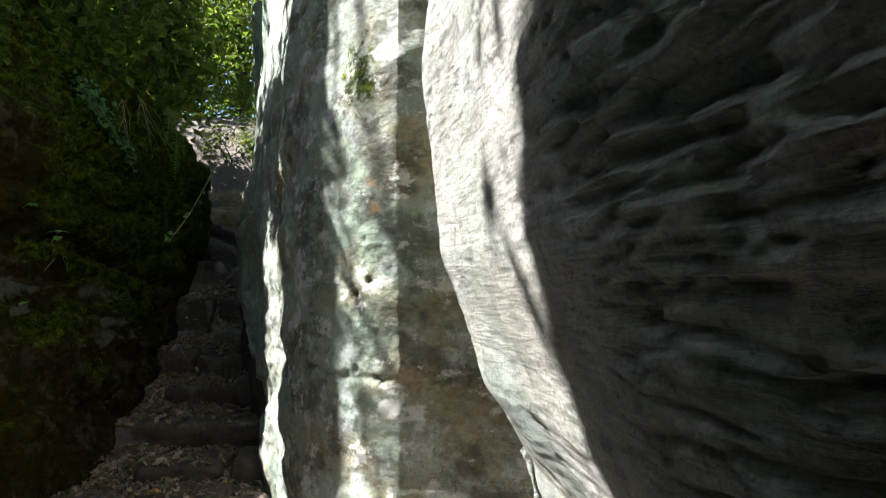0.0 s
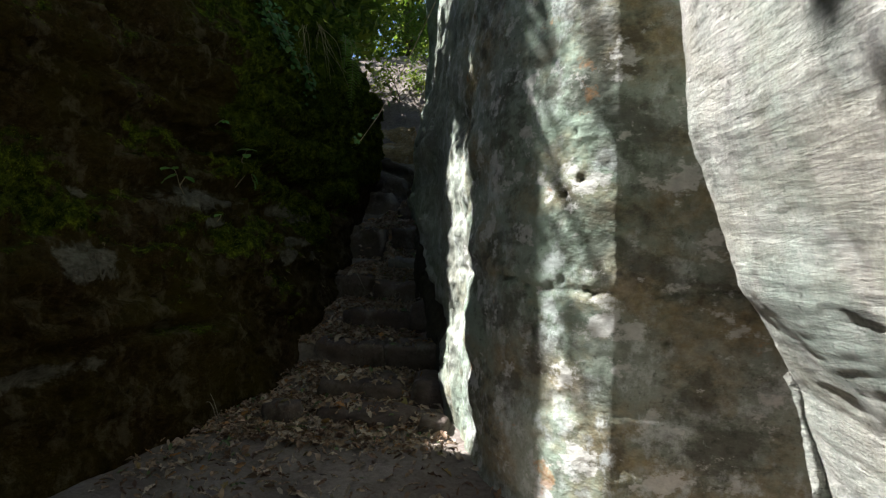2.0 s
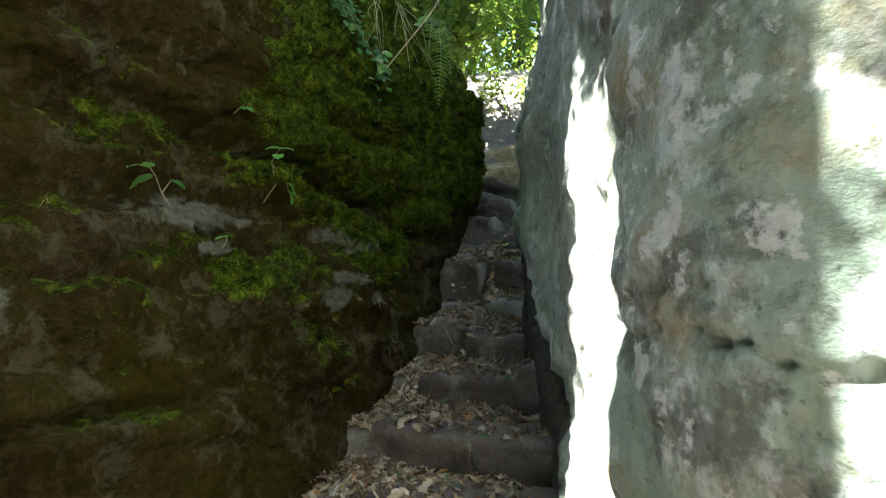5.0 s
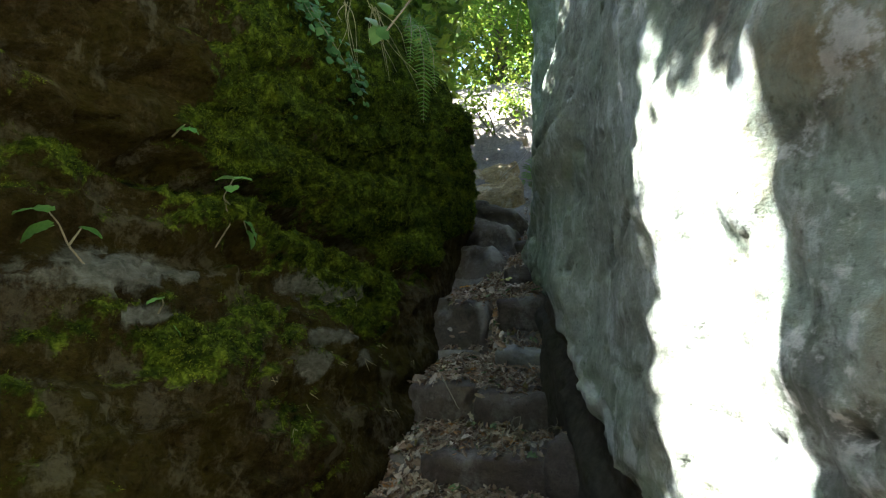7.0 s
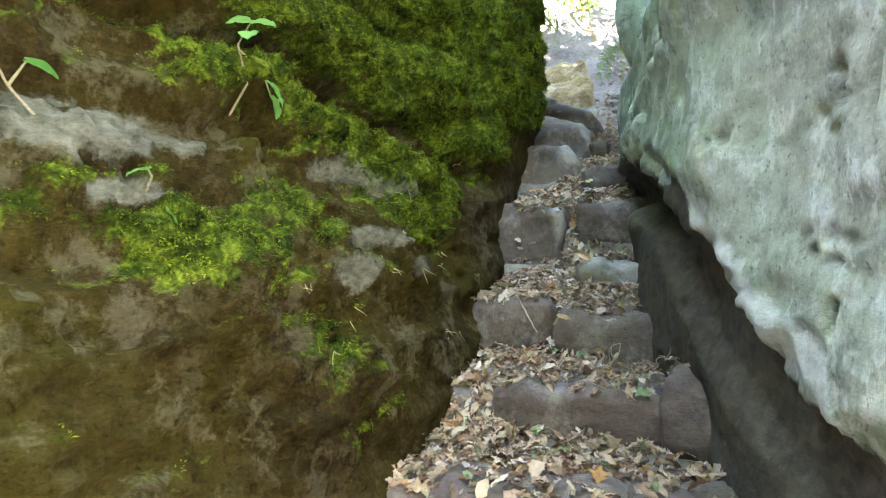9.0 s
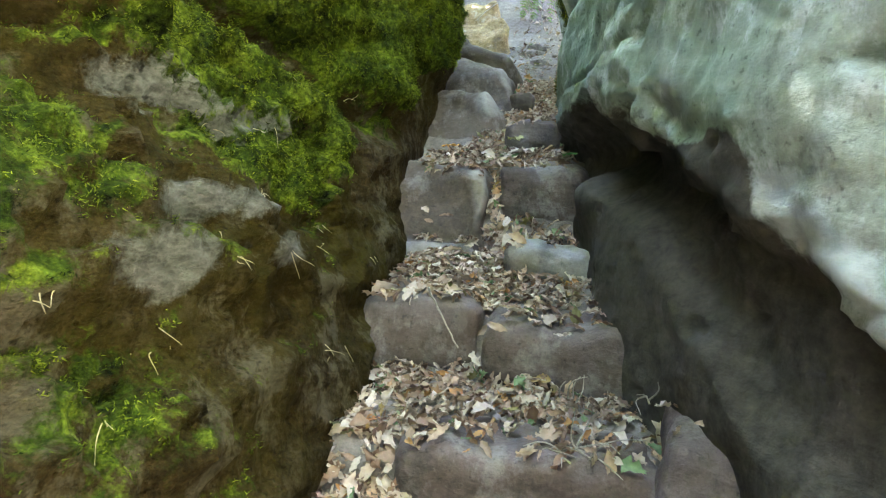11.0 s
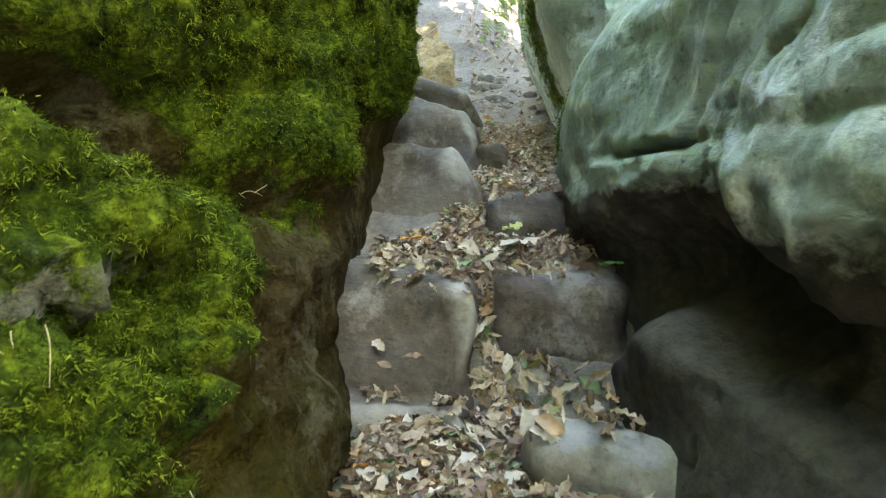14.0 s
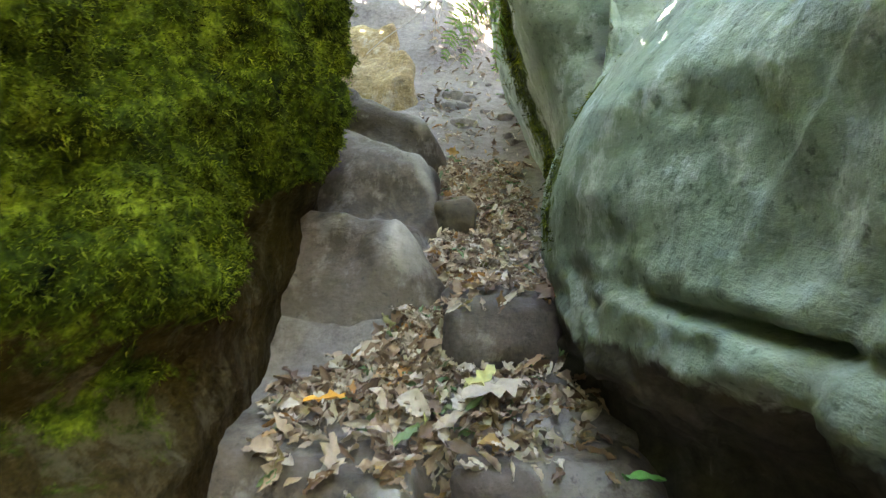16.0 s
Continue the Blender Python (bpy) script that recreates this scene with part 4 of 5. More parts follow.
# trees on the hill beyond the top of the path
for k, (x, y, h, n) in enumerate([(-4.6, 15.0, 6.0, 3600), (-2.0, 16.5, 7.0, 4200), (-7.0, 17.5, 8.0, 4200), (0.8, 15.0, 6.5, 3600), (-4.2, 20.5, 9.0, 4200), (-9.5, 14.5, 8.0, 3600), (-1.2, 23.0, 10.0, 4200), (3.5, 19.0, 9.0, 3600), (-11.5, 20.0, 10.0, 3600)]):
    gz = float(ground_height(np.array([x]), np.array([y]))[0])
    tree(x, y, gz - 0.1, h, 0.13, [(n, (0, 0, h * 0.62), (1.9, 1.9, h * 0.42)), (n, (0.3, -0.5, h * 0.22), (1.7, 1.4, h * 0.24))], 20 + k, "sunlit broadleaf tree on the hill above the gorge", leaf=0.15)


def shrub(x, y, z, radii, n, seed, label, leaf=0.06):
    root = tagged(new("shrub"), label, "shrub")
    root.location = (x, y, z)
    rng = np.random.RandomState(seed)
    stems = []
    for j in range(9):
        end = rng.normal(size=3) * np.array(radii) * 0.6
        end[2] = abs(end[2]) + radii[2] * 0.4
        q = np.linspace(0, 1, 7)[:, None]
        stems.append(tube(np.array([[0, 0, -0.08]]) * (1 - q) + end * q + np.sin(q * np.pi) * rng.normal(size=3) * 0.06, np.linspace(0.014, 0.004, 7), 6))
    for piece in stems:
        hang("stem", mesh_of("stem", *piece, BARK), root)
    hang("crown", mesh_of("crown", *leaf_cloud(n, (0, 0, radii[2] * 0.7), radii, leaf, seed, clumps=n // 45), FOLIAGE, False), root)["kind"] = "stuff"


for k, (x, y, r) in enumerate([(-3.9, 12.3, 0.5), (-3.3, 13.0, 0.6), (-2.5, 12.9, 0.55), (-1.7, 12.4, 0.6), (-4.7, 11.6, 0.6), (-2.9, 14.0, 0.7)]):
    shrub(x, y, float(ground_height(np.array([x]), np.array([y]))[0]), (r, r, r * 0.9), 900, 60 + k, "bright green bush at the top of the gorge")
for k, (x, y, z, r) in enumerate([(-4.4, 6.9, 4.25, 0.55), (-4.5, 7.7, 4.4, 0.6), (-4.5, 8.5, 3.95, 0.5), (-4.6, 6.2, 3.6, 0.35)]):
    shrub(x, y, z, (r, r, r * 0.8), 1300, 80 + k, "dark leafy bush overhanging the west cliff")


# ---- ferns and ivy ----
def frond(points, width, pairs, seed):
    """A fern frond: a thin stem with pairs of toothed leaflets that shorten towards the tip."""
    rng = np.random.RandomState(seed)
    p = np.array(points, float)
    s = np.concatenate([[0], np.cumsum(np.linalg.norm(np.diff(p, axis=0), axis=1))])
    u = np.linspace(0, s[-1], 30)
    p = np.stack([np.interp(u, s, p[:, k]) for k in range(3)], 1)
    for _ in range(4):
        p[1:-1] = (p[:-2] + p[1:-1] * 2 + p[2:]) / 4
    t = np.gradient(p, axis=0)
    t /= np.linalg.norm(t, axis=1, keepdims=True)
    stem = tube(p, np.linspace(0.003, 0.001, len(p)), 5)
    tri_v, tri_f = [], []
    for k in range(pairs):
        f = 0.12 + 0.88 * k / pairs
        i = min(int(f * 29), 28)
        side = np.cross(t[i], (0.75, -0.6, 0.25))
        side /= np.linalg.norm(side)
        length = width * math.sin(math.pi * (0.18 + 0.80 * f)) ** 0.8 + 0.006
        for sgn in (-1, 1):
            way = side * sgn + t[i] * 0.35 + rng.normal(size=3) * 0.08
            way /= np.linalg.norm(way)
            across = t[i] - way * (t[i] @ way)
            across /= np.linalg.norm(across)
            teeth = 7
            for j in range(teeth):
                a = p[i] + way * length * j / teeth
                droop = np.array([0, 0, -0.12 * length * (j / teeth) ** 2])
                w = width * 0.13 * (1 - j / teeth * 0.75)
                for q in (-1, 1):
                    b = len(tri_v)
                    tri_v += [a + droop, a + way * length * 0.17 + droop, a + across * q * w + way * length * 0.12 + droop]
                    tri_f.append((b, b + 1, b + 2))
    return stem, (np.array(tri_v), np.array(tri_f))


def fern(x, y, z, fronds, seed, label):
    root = tagged(new("fern"), label, "fern")
    root.location = (x, y, z)
    for k, (pts, width, pairs) in enumerate(fronds):
        stem, blade = frond(pts, width, pairs, seed + k)
        fr = hang("frond", mesh_of("frond", *blade, FROND, False), root)
        fr["kind"] = "stuff"
        hang("stem", mesh_of("stem", *stem, STALK), fr)


# dense bushes added on the cliff edge to keep sun off the east face
for k, (x, y, z) in enumerate([(-4.35, 5.84, 3.35), (-4.45, 6.75, 3.7), (-4.6, 7.7, 4.3)]):
    shrub(x, y, z, (0.42, 0.46, 1.7), (9000, 9000, 6000)[k], 90 + k, "tall dense hawthorn bush added on the west cliff edge to block sun", leaf=0.12)

fern(-3.36, 7.98, 3.52, [
    (((0, 0, 0), (0.14, -0.04, 0.0), (0.20, -0.10, -0.35), (0.19, -0.14, -0.85)), 0.085, 26),
    (((0, 0, 0), (0.10, -0.12, 0.05), (0.16, -0.24, -0.15), (0.15, -0.28, -0.45)), 0.07, 22),
    (((0, 0.1, 0), (0.12, 0.12, 0.05), (0.20, 0.10, -0.2), (0.22, 0.06, -0.55)), 0.07, 22)], 5, "green fern with fronds hanging down the mossy rock")
fern(-2.55, 9.45, 4.20, [
    (((0, 0, 0), (-0.15, -0.1, 0.1), (-0.40, -0.12, -0.1), (-0.55, -0.12, -0.55)), 0.14, 28),
    (((0, 0, 0), (-0.12, 0.1, 0.05), (-0.28, 0.14, -0.15), (-0.36, 0.14, -0.6)), 0.13, 26),
    (((0, 0, 0), (-0.22, 0.0, 0.15), (-0.60, 0.05, 0.1), (-0.85, 0.05, -0.25)), 0.14, 28),
    (((0, 0, 0), (-0.05, -0.2, 0.05), (-0.14, -0.3, -0.2), (-0.18, -0.34, -0.6)), 0.12, 24)], 15, "bright fern hanging over the top of the grey rock")
fern(-2.62, 9.9, 2.62, [
    (((0, 0, 0), (-0.06, -0.08, 0.1), (-0.14, -0.16, 0.0), (-0.18, -0.2, -0.25)), 0.07, 20),
    (((0, 0, 0), (-0.10, 0.0, 0.1), (-0.22, -0.05, 0.02), (-0.28, -0.08, -0.2)), 0.07, 20),
    (((0, 0, 0), (-0.02, -0.12, 0.08), (-0.03, -0.26, -0.05), (-0.04, -0.3, -0.3)), 0.06, 18)], 25, "small pale fern growing low on the mossy rock")


def ivy(points, leaves, size, seed, spread, name, label, category, mat=None):
    """A trailing stem with broad leaves set along it."""
    rng = np.random.RandomState(seed)
    p = np.array(points, float)
    s = np.linspace(0, len(p) - 1, 30)
    line = np.stack([np.interp(s, np.arange(len(p)), p[:, k]) for k in range(3)], 1)
    root = tagged(new(name), label, category)
    root.location = line[0]
    line = line - line[0]
    hang("stem", mesh_of("stem", *tube(line, np.linspace(0.004, 0.0015, 30), 5), STALK), root)
    vs, fs = [], []
    for k in range(leaves):
        at = line[rng.randint(2, 30)] + rng.normal(size=3) * spread
        nrm = np.array([0.8, -0.5, 0.5]) + rng.normal(size=3) * 0.45
        nrm /= np.linalg.norm(nrm)
        a = np.cross(nrm, rng.normal(size=3))
        a[2] -= 0.5
        a -= nrm * (a @ nrm)
        a /= np.linalg.norm(a)
        b = np.cross(nrm, a)
        r = size * rng.uniform(0.6, 1.2)
        ring = [(-0.5, 0), (-0.35, 0.34), (-0.02, 0.46), (0.3, 0.3), (0.62, 0), (0.3, -0.3), (-0.02, -0.46), (-0.35, -0.34)]
        base = len(vs)
        vs.append(at + nrm * r * 0.08)
        vs += [at + a * u * r + b * w * r - nrm * abs(w) * r * 0.2 for u, w in ring]
        fs += [(base, base + 1 + j, base + 1 + (j + 1) % 8) for j in range(8)]
    hang("leaves", mesh_of("leaves", np.array(vs), np.array(fs), mat or IVY, True), root)["kind"] = "stuff"
    return root


ivy(((-3.72, 6.80, 3.55), (-3.62, 6.95, 3.35), (-3.52, 7.15, 3.08), (-3.40, 7.30, 2.74)), 150, 0.055, 4, 0.055, "ivy", "fresh green ivy trailing down the dark rock", "ivy")
ivy(((-3.75, 6.70, 3.60), (-3.64, 6.75, 3.45), (-3.56, 6.9, 3.22)), 70, 0.05, 5, 0.07, "ivy", "fresh green ivy trailing down the dark rock", "ivy")
ivy(((-1.33, 4.85, 3.0), (-1.5, 4.45, 2.3), (-1.6, 4.2, 1.92), (-1.68, 4.1, 1.75)), 22, 0.032, 6, 0.02, "bramble", "thin bramble shoot hanging beside the grey rock", "bramble")


# ---- seedlings, grass and roots on the west face ----
def seedling_leaf(size, seed, heart=True):
    rng = np.random.RandomState(seed)
    n, m = 7, 9
    u = np.linspace(0, 1, m)
    v = np.linspace(-1, 1, n)
    uu, vv = np.meshgrid(u, v, indexing="ij")
    w = np.sin(np.pi * np.clip(uu * 0.94 + 0.06, 0, 1)) ** 0.6 * (0.60 if heart else 0.3)
    x = uu - 0.10 * np.abs(vv) * (1 - uu)
    y = vv * w + 0.03 * np.sin(uu * 21 + seed) * np.abs(vv)
    z = 0.18 * np.abs(vv) * w - 0.35 * uu ** 2 + 0.03 * rng.normal(size=uu.shape)
    return mesh_of("leaf", np.stack([x, y, z], -1).reshape(-1, 3) * size, grid_faces(m, n), SPROUT)


def seedling(at, stem_points, leaves, label):
    root = tagged(new("seedling"), label, "seedling")
    root.location = at
    for pts in stem_points:
        p = np.array(pts, float)
        s = np.linspace(0, len(p) - 1, 16)
        p = np.stack([np.interp(s, np.arange(len(p)), p[:, k]) for k in range(3)], 1)
        hang("stem", mesh_of("stem", *tube(p, np.linspace(0.005, 0.0025, 16), 6), STALK), root)
    for k, (x, y, z, size, rx, ry, rz) in enumerate(leaves):
        lf = hang("leaf", seedling_leaf(size * 0.78, k + 3), root)
        lf.matrix_local = pose(x, y, z, rx, ry, rz)


seedling((-3.40, 5.78, 1.60), [((-0.08, 0, -0.03), (0.03, 0.0, 0.10), (0.02, -0.03, 0.24), (0.04, 0.02, 0.33)), ((0.02, -0.02, 0.22), (0.06, 0.06, 0.14), (0.06, 0.10, 0.06))],
         [(0.04, 0.02, 0.33, 0.12, 10, -20, 60), (0.04, 0.01, 0.33, 0.10, 0, -10, -130), (0.05, 0.0, 0.29, 0.08, 0, 20, -60), (0.06, 0.08, 0.12, 0.13, 20, 40, 50), (0.06, 0.10, 0.07, 0.11, 0, 60, 20)],
         "leafy green seedling rooted in the mossy rock")
seedling((-3.48, 4.96, 1.52), [((-0.04, 0.18, -0.16), (0.03, 0.08, -0.06), (0.04, -0.02, 0.03), (0.05, -0.07, 0.11), (0.06, -0.12, 0.15)), ((0.04, -0.02, 0.03), (0.06, 0.02, 0.10)), ((0.03, 0.10, -0.08), (0.05, 0.16, -0.12))],
         [(0.06, -0.12, 0.15, 0.15, 0, -10, -100), (0.05, -0.10, 0.10, 0.14, 10, 15, -130), (0.06, 0.02, 0.10, 0.10, 0, 10, 60), (0.05, 0.16, -0.12, 0.10, 0, 50, 70)],
         "bent green seedling growing from a rock ledge")
seedling((-3.30, 5.26, 1.26), [((-0.05, 0, -0.02), (0.03, -0.02, 0.06), (0.05, -0.05, 0.08)), ((-0.02, 0, 0), (0.05, 0.02, -0.03))],
         [(0.05, -0.05, 0.08, 0.08, 0, 0, -110), (0.05, 0.02, -0.03, 0.10, 0, 40, 20)], "tiny two-leaved seedling on the rock")
seedling((-3.23, 5.74, 1.17), [((-0.04, 0, -0.02), (0.04, 0, 0.03))],
         [(0.03, 0.02 * k, 0.02, 0.06, 10 * k, 20, -120 + 60 * k) for k in range(5)], "small rosette of round green leaves on the rock")
seedling((-3.50, 5.58, 2.14), [((-0.04, 0, -0.02), (0.04, 0, 0.03))],
         [(0.03, 0.02 * k, 0.02, 0.05, 10 * k, 20, -120 + 60 * k) for k in range(4)], "small rosette of leaves in a crevice of the rock")


def stems(name, at, count, length, seed, mat, label, category, way=(0.4, -0.2, 1.0), radius=0.0015):
    rng = np.random.RandomState(seed)
    root = tagged(new(name), label, category)
    root.location = at
    for k in range(count):
        d = np.array(way) + rng.normal(size=3) * 0.45
        d /= np.linalg.norm(d)
        L = length * rng.uniform(0.5, 1.1)
        q = np.linspace(-0.08, 1, 9)[:, None]
        p = rng.normal(size=3) * 0.02 * np.array([1, 1, 0.2]) + d * L * q + np.array([0, 0, -0.35 * L]) * q ** 2 + rng.normal(size=3) * 0.06 * L * np.sin(q * 4)
        hang("stem", mesh_of("stem", *tube(p, np.linspace(radius, radius * 0.4, 9), 5), mat), root)


stems("dry_sprig", (-2.20, 6.46, 0.50), 9, 0.20, 3, TWIG, "dead branching sprig lying on a stone step", "twig", (0.1, -0.5, 0.6), 0.003)
stems("dry_sprig", (-2.84, 4.50, -0.12), 3, 0.30, 4, TWIG, "dead stalk standing at the foot of the mossy rock", "twig", (-0.1, -0.3, 1.0), 0.004)
for k, (x, y, z) in enumerate([(-3.20, 5.74, 1.06), (-3.13, 6.02, 0.86), (-3.12, 6.30, 1.10), (-3.50, 4.35, 1.45), (-3.36, 4.05, 1.12), (-3.28, 6.9, 1.55), (-3.05, 5.9, 0.62), (-3.18, 7.3, 1.5), (-3.2, 6.6, 1.32)]):
    stems("grass_tuft", (x, y, z), 3, 0.055, 30 + k, STRAW, "few dry grass stems stuck on the mossy rock", "grass", (0.9, -0.4, 0.1), 0.0011)
stems("hanging_roots", (-3.50, 7.72, 3.60), 9, 0.65, 44, STRAW, "thin dry roots hanging from the top of the rock", "roots", (0.35, -0.1, -1.2), 0.003)
stems("hanging_roots", (-3.55, 7.35, 3.50), 6, 0.45, 45, STRAW, "thin dry roots hanging from the top of the rock", "roots", (0.4, -0.1, -1.1), 0.003)
stems("hanging_roots", (-2.95, 11.0, 3.25), 7, 0.6, 46, TWIG, "bare roots hanging from the soil bank", "roots", (0.1, -0.6, -0.9), 0.006)
stems("dry_grass", (-2.7, 11.4, 3.0), 30, 0.45, 47, STRAW, "yellow dry grass on the soil bank", "grass", (0.0, -0.5, 0.8), 0.003)
stems("dry_grass", (-3.3, 11.7, 3.3), 30, 0.45, 48, STRAW, "yellow dry grass on the soil bank", "grass", (0.0, -0.5, 0.8), 0.003)


# ---- moss: many small sprigs on the rock ----
def moss_mesh(data, n, seed, y_from, y_to, length, floor_level=0.48):
    p, nrm, moss = data[:3]
    rng = np.random.RandomState(seed)
    ys = p[..., 1]
    near = (ys > y_from) & (ys < y_to) & (p[..., 2] < 3.6)
    lumps = 0.35 * fbm(p, 0.09, 3, 500)
    w = np.clip(moss + lumps - floor_level, 0, 0.5) * near
    w = (w / w.sum()).ravel()
    idx = rng.choice(w.size, n, p=w)
    at = p.reshape(-1, 3)[idx] + rng.uniform(-0.013, 0.013, (n, 3))
    nn = nrm.reshape(-1, 3)[idx]
    at -= nn * 0.006
    vs, fs, blades = [], [], 5
    for k in range(blades):
        way = nn * 0.75 + rng.normal(size=(n, 3)) * 0.55 + np.array([0, 0, -0.05])
        way /= np.linalg.norm(way, axis=1, keepdims=True)
        L = length * rng.uniform(0.45, 1.25, (n, 1))
        side = np.cross(way, rng.normal(size=(n, 3)))
        side /= np.linalg.norm(side, axis=1, keepdims=True)
        root = at + rng.normal(size=(n, 3)) * 0.004
        vs.append(np.stack([root - side * L * 0.13, root + side * L * 0.13, root + way * L + np.array([0, 0, -0.25]) * L], 1))
    v = np.stack(vs, 1).reshape(-1, 3)
    # the sprigs of one tuft share their root, so that a tuft has one colour
    f = np.arange(len(v)).reshape(-1, 3)
    return v, f


moss_w = new("moss", mesh_of("moss", *moss_mesh(WEST_DATA, 150000, 1, 3.2, 9.4, 0.012), MOSS, False))
tagged(moss_w, "thick green moss growing on the brown rock face", "moss", kind="stuff")
moss_e = new("moss", mesh_of("moss", *moss_mesh(EAST_DATA, 6000, 2, 8.2, 10.4, 0.016, 0.45), MOSS, False))
tagged(moss_e, "thin yellow-green moss on the grey rock face", "moss", kind="stuff")


# ---- fallen leaves ----
def fallen_leaf(seed, lobes):
    """A dry curled leaf one metre long, to be scaled: outline with lobes, a folded midrib and a rolled edge."""
    rng = np.random.RandomState(seed)
    m, n = 9, 5
    u, v = np.meshgrid(np.linspace(0, 1, m), np.linspace(-1, 1, n), indexing="ij")
    w = np.sin(np.pi * (0.04 + 0.93 * u)) ** 0.75 * rng.uniform(0.18, 0.36)
    if lobes:
        w = w * (1 + 0.55 * np.sin(u * 19 + rng.rand() * 3)) * (1 + 0.25 * rng.normal(size=u.shape))
    else:
        w = w * (1 + 0.14 * rng.normal(size=u.shape))
    x = u - 0.5 + 0.03 * rng.normal(size=u.shape)
    y = v * w
    curl = rng.uniform(-0.9, 1.4)
    z = 0.22 * np.abs(v) * w * rng.uniform(0.3, 2.0) + curl * 0.35 * (u - 0.5) ** 2 + rng.uniform(-0.2, 0.3) * v * w * u + 0.05 * rng.normal(size=u.shape)
    y *= 1 - 0.25 * rng.rand() * np.abs(v)
    return np.stack([x, y, z - z.min()], -1).reshape(-1, 3), grid_faces(m, n)


from mathutils.bvhtree import BVHTree


def solid(obs):
    vs, fs, owner, base = [], [], [], 0
    for k, ob in enumerate(obs):
        me = ob.data
        vs += [ob.matrix_world @ v.co for v in me.vertices]
        for p in me.polygons:
            fs.append([base + i for i in p.vertices])
            owner.append(k)
        base += len(me.vertices)
    return BVHTree.FromPolygons(vs, fs), owner


bpy.context.view_layer.update()
near_ground = mesh_of("near_ground", GROUND[8:-8, 8:-8].reshape(-1, 3), grid_faces(gx.shape[0] - 16, gx.shape[1] - 16), SOIL)
probe = bpy.data.objects.new("probe", near_ground)
TREE_BVH, OWNER = solid([probe, *STONES])
bpy.data.objects.remove(probe)
bpy.data.meshes.remove(near_ground)
LEAVES = [fallen_leaf(700 + k, k % 2 == 0) for k in range(12)]
LEAF_MESHES = []
for v, f in LEAVES:
    LEAF_MESHES.append(mesh_of("fallen_leaf", v, f, DRY))


def leaf_pose(rng, y_low, y_high, size_low, size_high):
    for _ in range(60):
        y = rng.uniform(y_low, y_high)
        left = np.interp(y, (3.4, 5.5, 6.5, 7.5, 8.3, 8.6, 9.6, 10.5, 12.2), (-2.98, -2.95, -2.98, -3.02, -3.15, -2.85, -2.85, -3.1, -3.3))
        right = np.interp(y, (3.4, 4.8, 5.5, 6.2, 7.0, 8.0, 9.0, 10.5), (-0.5, -1.3, -1.5, -1.75, -2.0, -2.32, -2.45, -2.5))
        x = left + (right - left) * rng.beta(1.1, 1.5)
        hit, nrm, i, _ = TREE_BVH.ray_cast(Vector((x, y, 5)), Vector((0, 0, -1)))
        if hit is None or nrm.z < 0.5:
            continue
        who = OWNER[i]
        keep = 1.0 if who == 0 else 0.30
        if who and STONES[who - 1].name.startswith(("rock_ledge", "boulder", "cobble")):
            keep = 0.12
        if rng.rand() > keep:
            continue
        s = rng.uniform(size_low, size_high)
        turn = Matrix.Rotation(rng.uniform(0, 6.28), 4, "Z") @ Matrix.Rotation(rng.normal() * 0.5, 4, "X") @ Matrix.Rotation(rng.normal() * 0.5, 4, "Y")
        tilt = Vector((0, 0, 1)).rotation_difference(nrm).to_matrix().to_4x4()
        up = rng.uniform(0.0, 0.03)
        return Matrix.Translation(hit + Vector((0, 0, up))) @ tilt @ turn, s
    return None, 0


rng = np.random.RandomState(77)
pieces = []
for k in range(9000):
    a, b = ((8.5, 10.0) if k % 28 else (10.0, 12.4)) if k % 4 == 0 else ((3.4, 5.0) if k % 9 == 1 else (4.3, 8.6))
    m, s = leaf_pose(rng, a, b, *((0.025, 0.065) if a > 8 else (0.03, 0.085)))
    if m is None:
        continue
    v, f = LEAVES[rng.randint(12)]
    w = v * s * np.array([1, rng.uniform(0.5, 1.0), 1])
    mat = np.array(m)
    pieces.append((w @ mat[:3, :3].T + mat[:3, 3], f))
litter = new("leaf_litter", mesh_of("leaf_litter", *joined(pieces), DRY_ISLAND))
tagged(litter, "brown and tan fallen leaves strewn over the stone steps", "leaf litter", kind="stuff")
for k in range(260):
    m, s = leaf_pose(rng, 5.0, 8.6, 0.06, 0.105)
    if m is None:
        continue
    ob = new("fallen_leaf", LEAF_MESHES[rng.randint(12)])
    ob.matrix_world = m @ Matrix.Diagonal((s, s * rng.uniform(0.7, 1.1), s, 1))
    tagged(ob, "dry curled brown leaf lying on the stone steps", "leaf", "fallen leaves on the steps")
big = new("fallen_leaf", LEAF_MESHES[3])
big.matrix_world = pose(-2.62, 8.26, 1.36, 5, -8, 20) @ Matrix.Diagonal((0.15, 0.14, 0.14, 1))
tagged(big, "large pale yellow fallen leaf lying on a tread", "leaf", "fallen leaves on the steps")

# ---- single leaves, twigs and dry stems that stand out on the steps ----
def lone_leaf(at, size, turn, stops, mesh, label):
    me = LEAF_MESHES[mesh].copy()
    me.materials.clear()
    me.materials.append(leaf_material("lone_leaf", stops, 0.2))
    ob = new("fallen_leaf", me)
    ob.matrix_world = pose(*at, 8, -6, turn) @ Matrix.Diagonal((size, size, size * 0.8, 1))
    tagged(ob, label, "leaf", "fallen leaves on the steps")


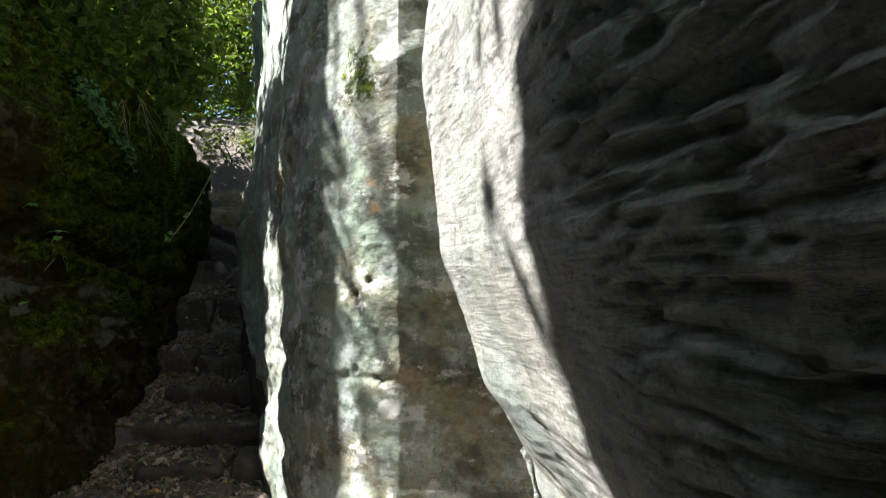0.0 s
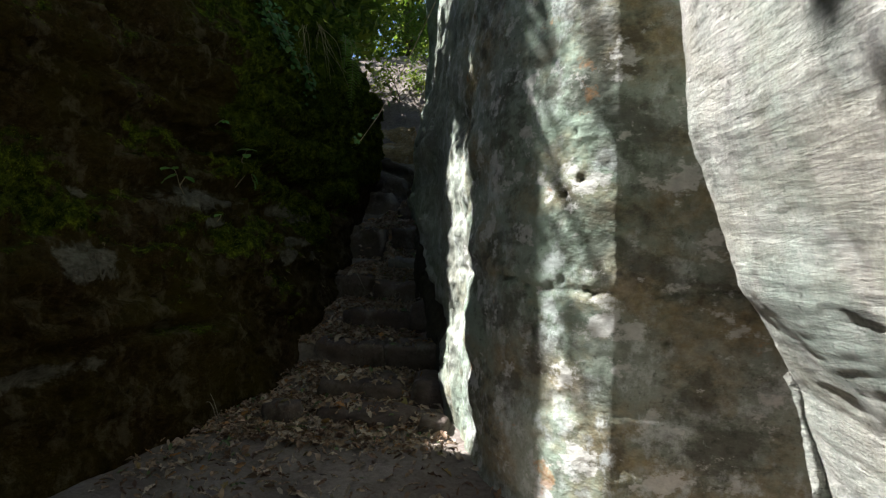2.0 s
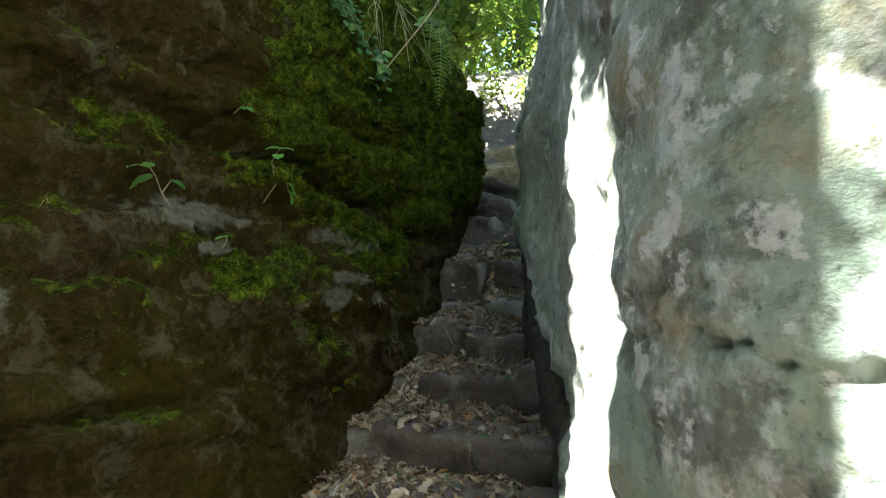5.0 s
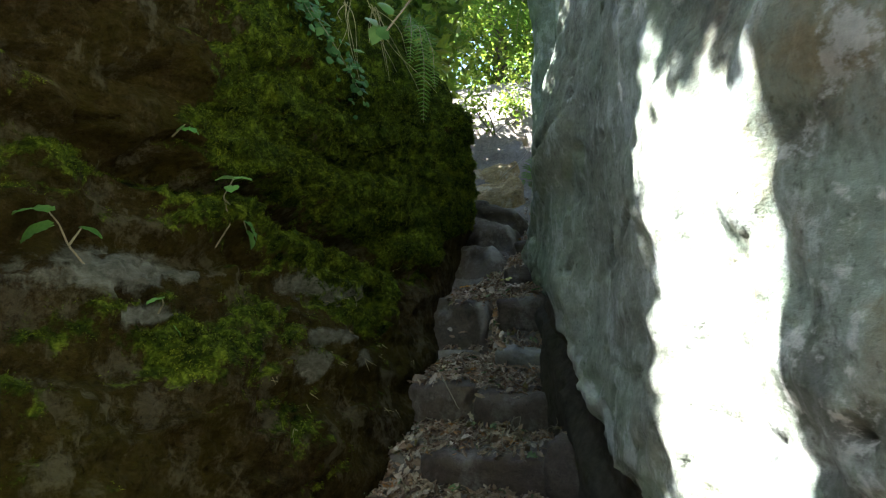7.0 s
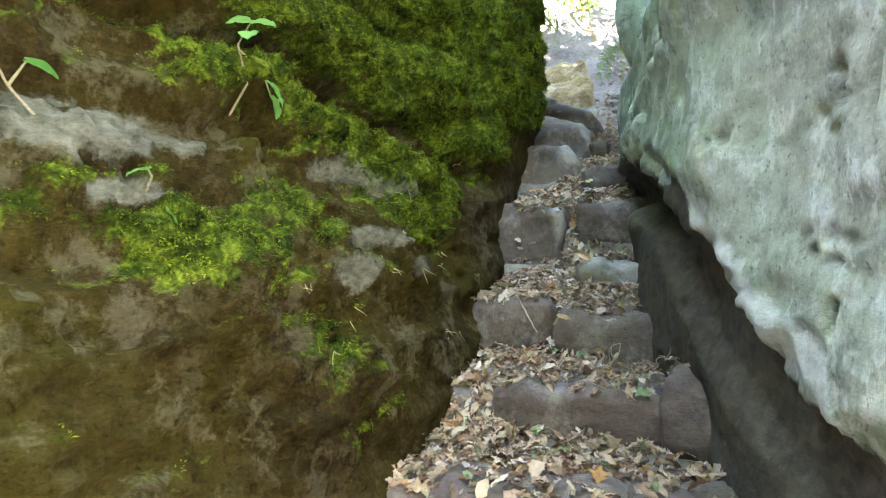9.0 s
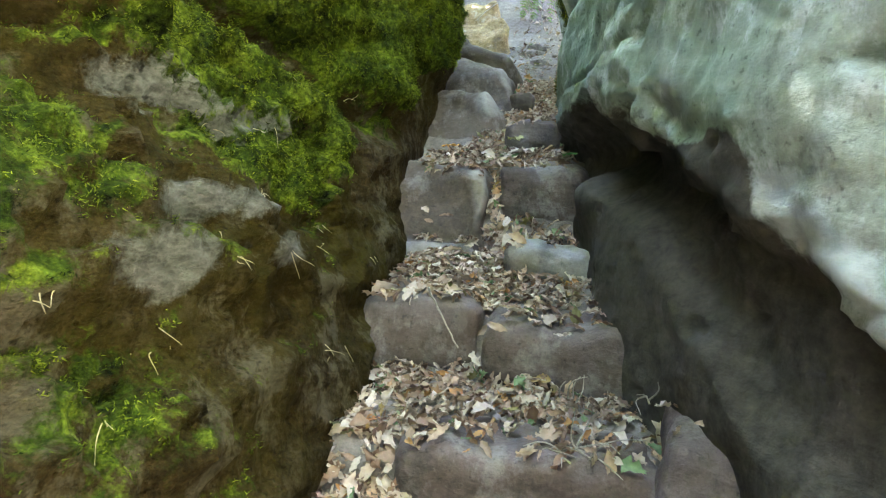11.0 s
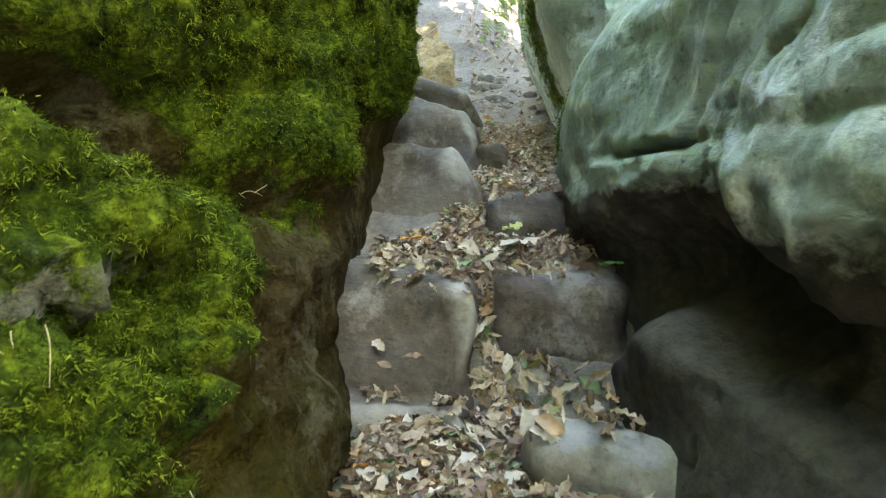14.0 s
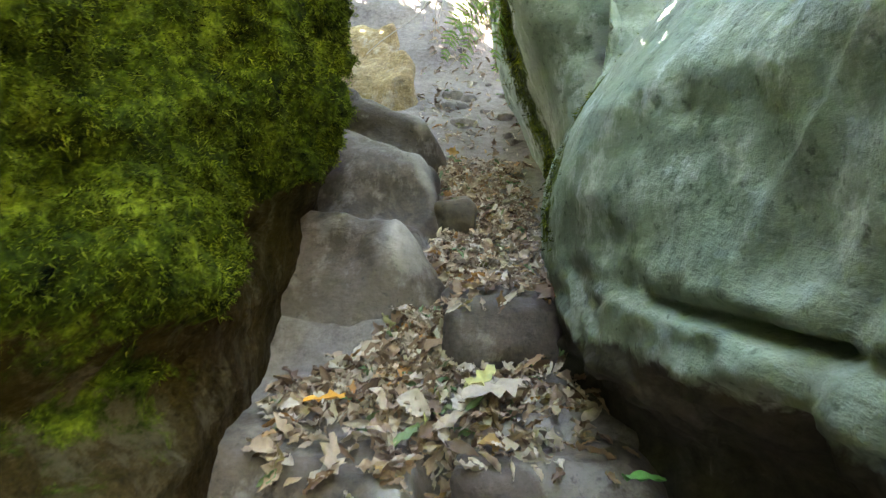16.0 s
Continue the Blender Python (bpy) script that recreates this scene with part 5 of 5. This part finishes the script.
lone_leaf((-2.97, 8.098, 1.375), 0.085, 15, ((0.0, (0.62, 0.27, 0.03)), (1.0, (0.68, 0.33, 0.05))), 4, "bright orange fallen leaf on the leafy tread")
lone_leaf((-2.353, 7.889, 1.330), 0.07, -20, ((0.0, (0.08, 0.24, 0.06)), (1.0, (0.12, 0.30, 0.08))), 5, "fresh green leaf lying against the grey rock")
lone_leaf((-2.646, 8.154, 1.415), 0.12, 60, ((0.0, (0.48, 0.45, 0.16)), (1.0, (0.55, 0.50, 0.22))), 8, "pale yellow-green fallen leaf on the leafy tread")
stick = new("stick", mesh_of("stick", *tube(np.linspace((-2.746, 6.959, 0.820), (-2.628, 6.920, 0.633), 10) + 0.004 * np.sin(np.arange(30).reshape(10, 3)), np.linspace(0.004, 0.0025, 10), 7), TWIG))
tagged(stick, "thin pale dead stick leaning over a stone step", "stick")
stems("dry_sprig", (-2.237, 6.696, 0.570), 4, 0.13, 71, TWIG, "pale dead stems sticking up beside a stone step", "twig", (0.3, 0.1, 1.0), 0.003)
stems("dry_sprig", (-2.037, 6.746, 0.570), 3, 0.12, 72, TWIG, "pale dead stems sticking up beside a stone step", "twig", (-0.2, 0.1, 1.0), 0.003)
grass = np.random.RandomState(91)
for k in range(14):
    y = grass.uniform(5.6, 7.3)
    row = np.argmin(np.abs(WEST_DATA[0][:, 60, 1] - y))
    col = grass.randint(45, 75)
    stems("grass_tuft", tuple(WEST_DATA[0][row, col]), 3, 0.06, 200 + k, STRAW, "few dry grass stems stuck on the mossy rock", "grass", (0.8, -0.5, -0.2), 0.0013)


# ---- initials cut into the west face ----
def carved(words, at, size, turn):
    cu = bpy.data.curves.new("carved_letters", "FONT")
    cu.body, cu.size, cu.extrude, cu.align_x = words, size, 0.004, "CENTER"
    cu.materials.append(DARK_CUT)
    ob = new("carved_letters", cu)
    ob.matrix_world = turn
    return tagged(ob, "initials and a date carved into the rock face", "carving")


DARK_CUT = plain_material("weathered_cut", (0.10, 0.09, 0.065), 0.95, 60)


LETTERS_WAY = Matrix(((0.33, 0.0, 0.94, -3.225), (0.94, 0.0, -0.33, 3.80), (0.0, 1.0, 0.0, 0.90), (0, 0, 0, 1)))
carved("ROW", 0, 0.11, LETTERS_WAY)
carved("08", 0, 0.08, LETTERS_WAY @ Matrix.Translation((0.01, 0.12, 0)))
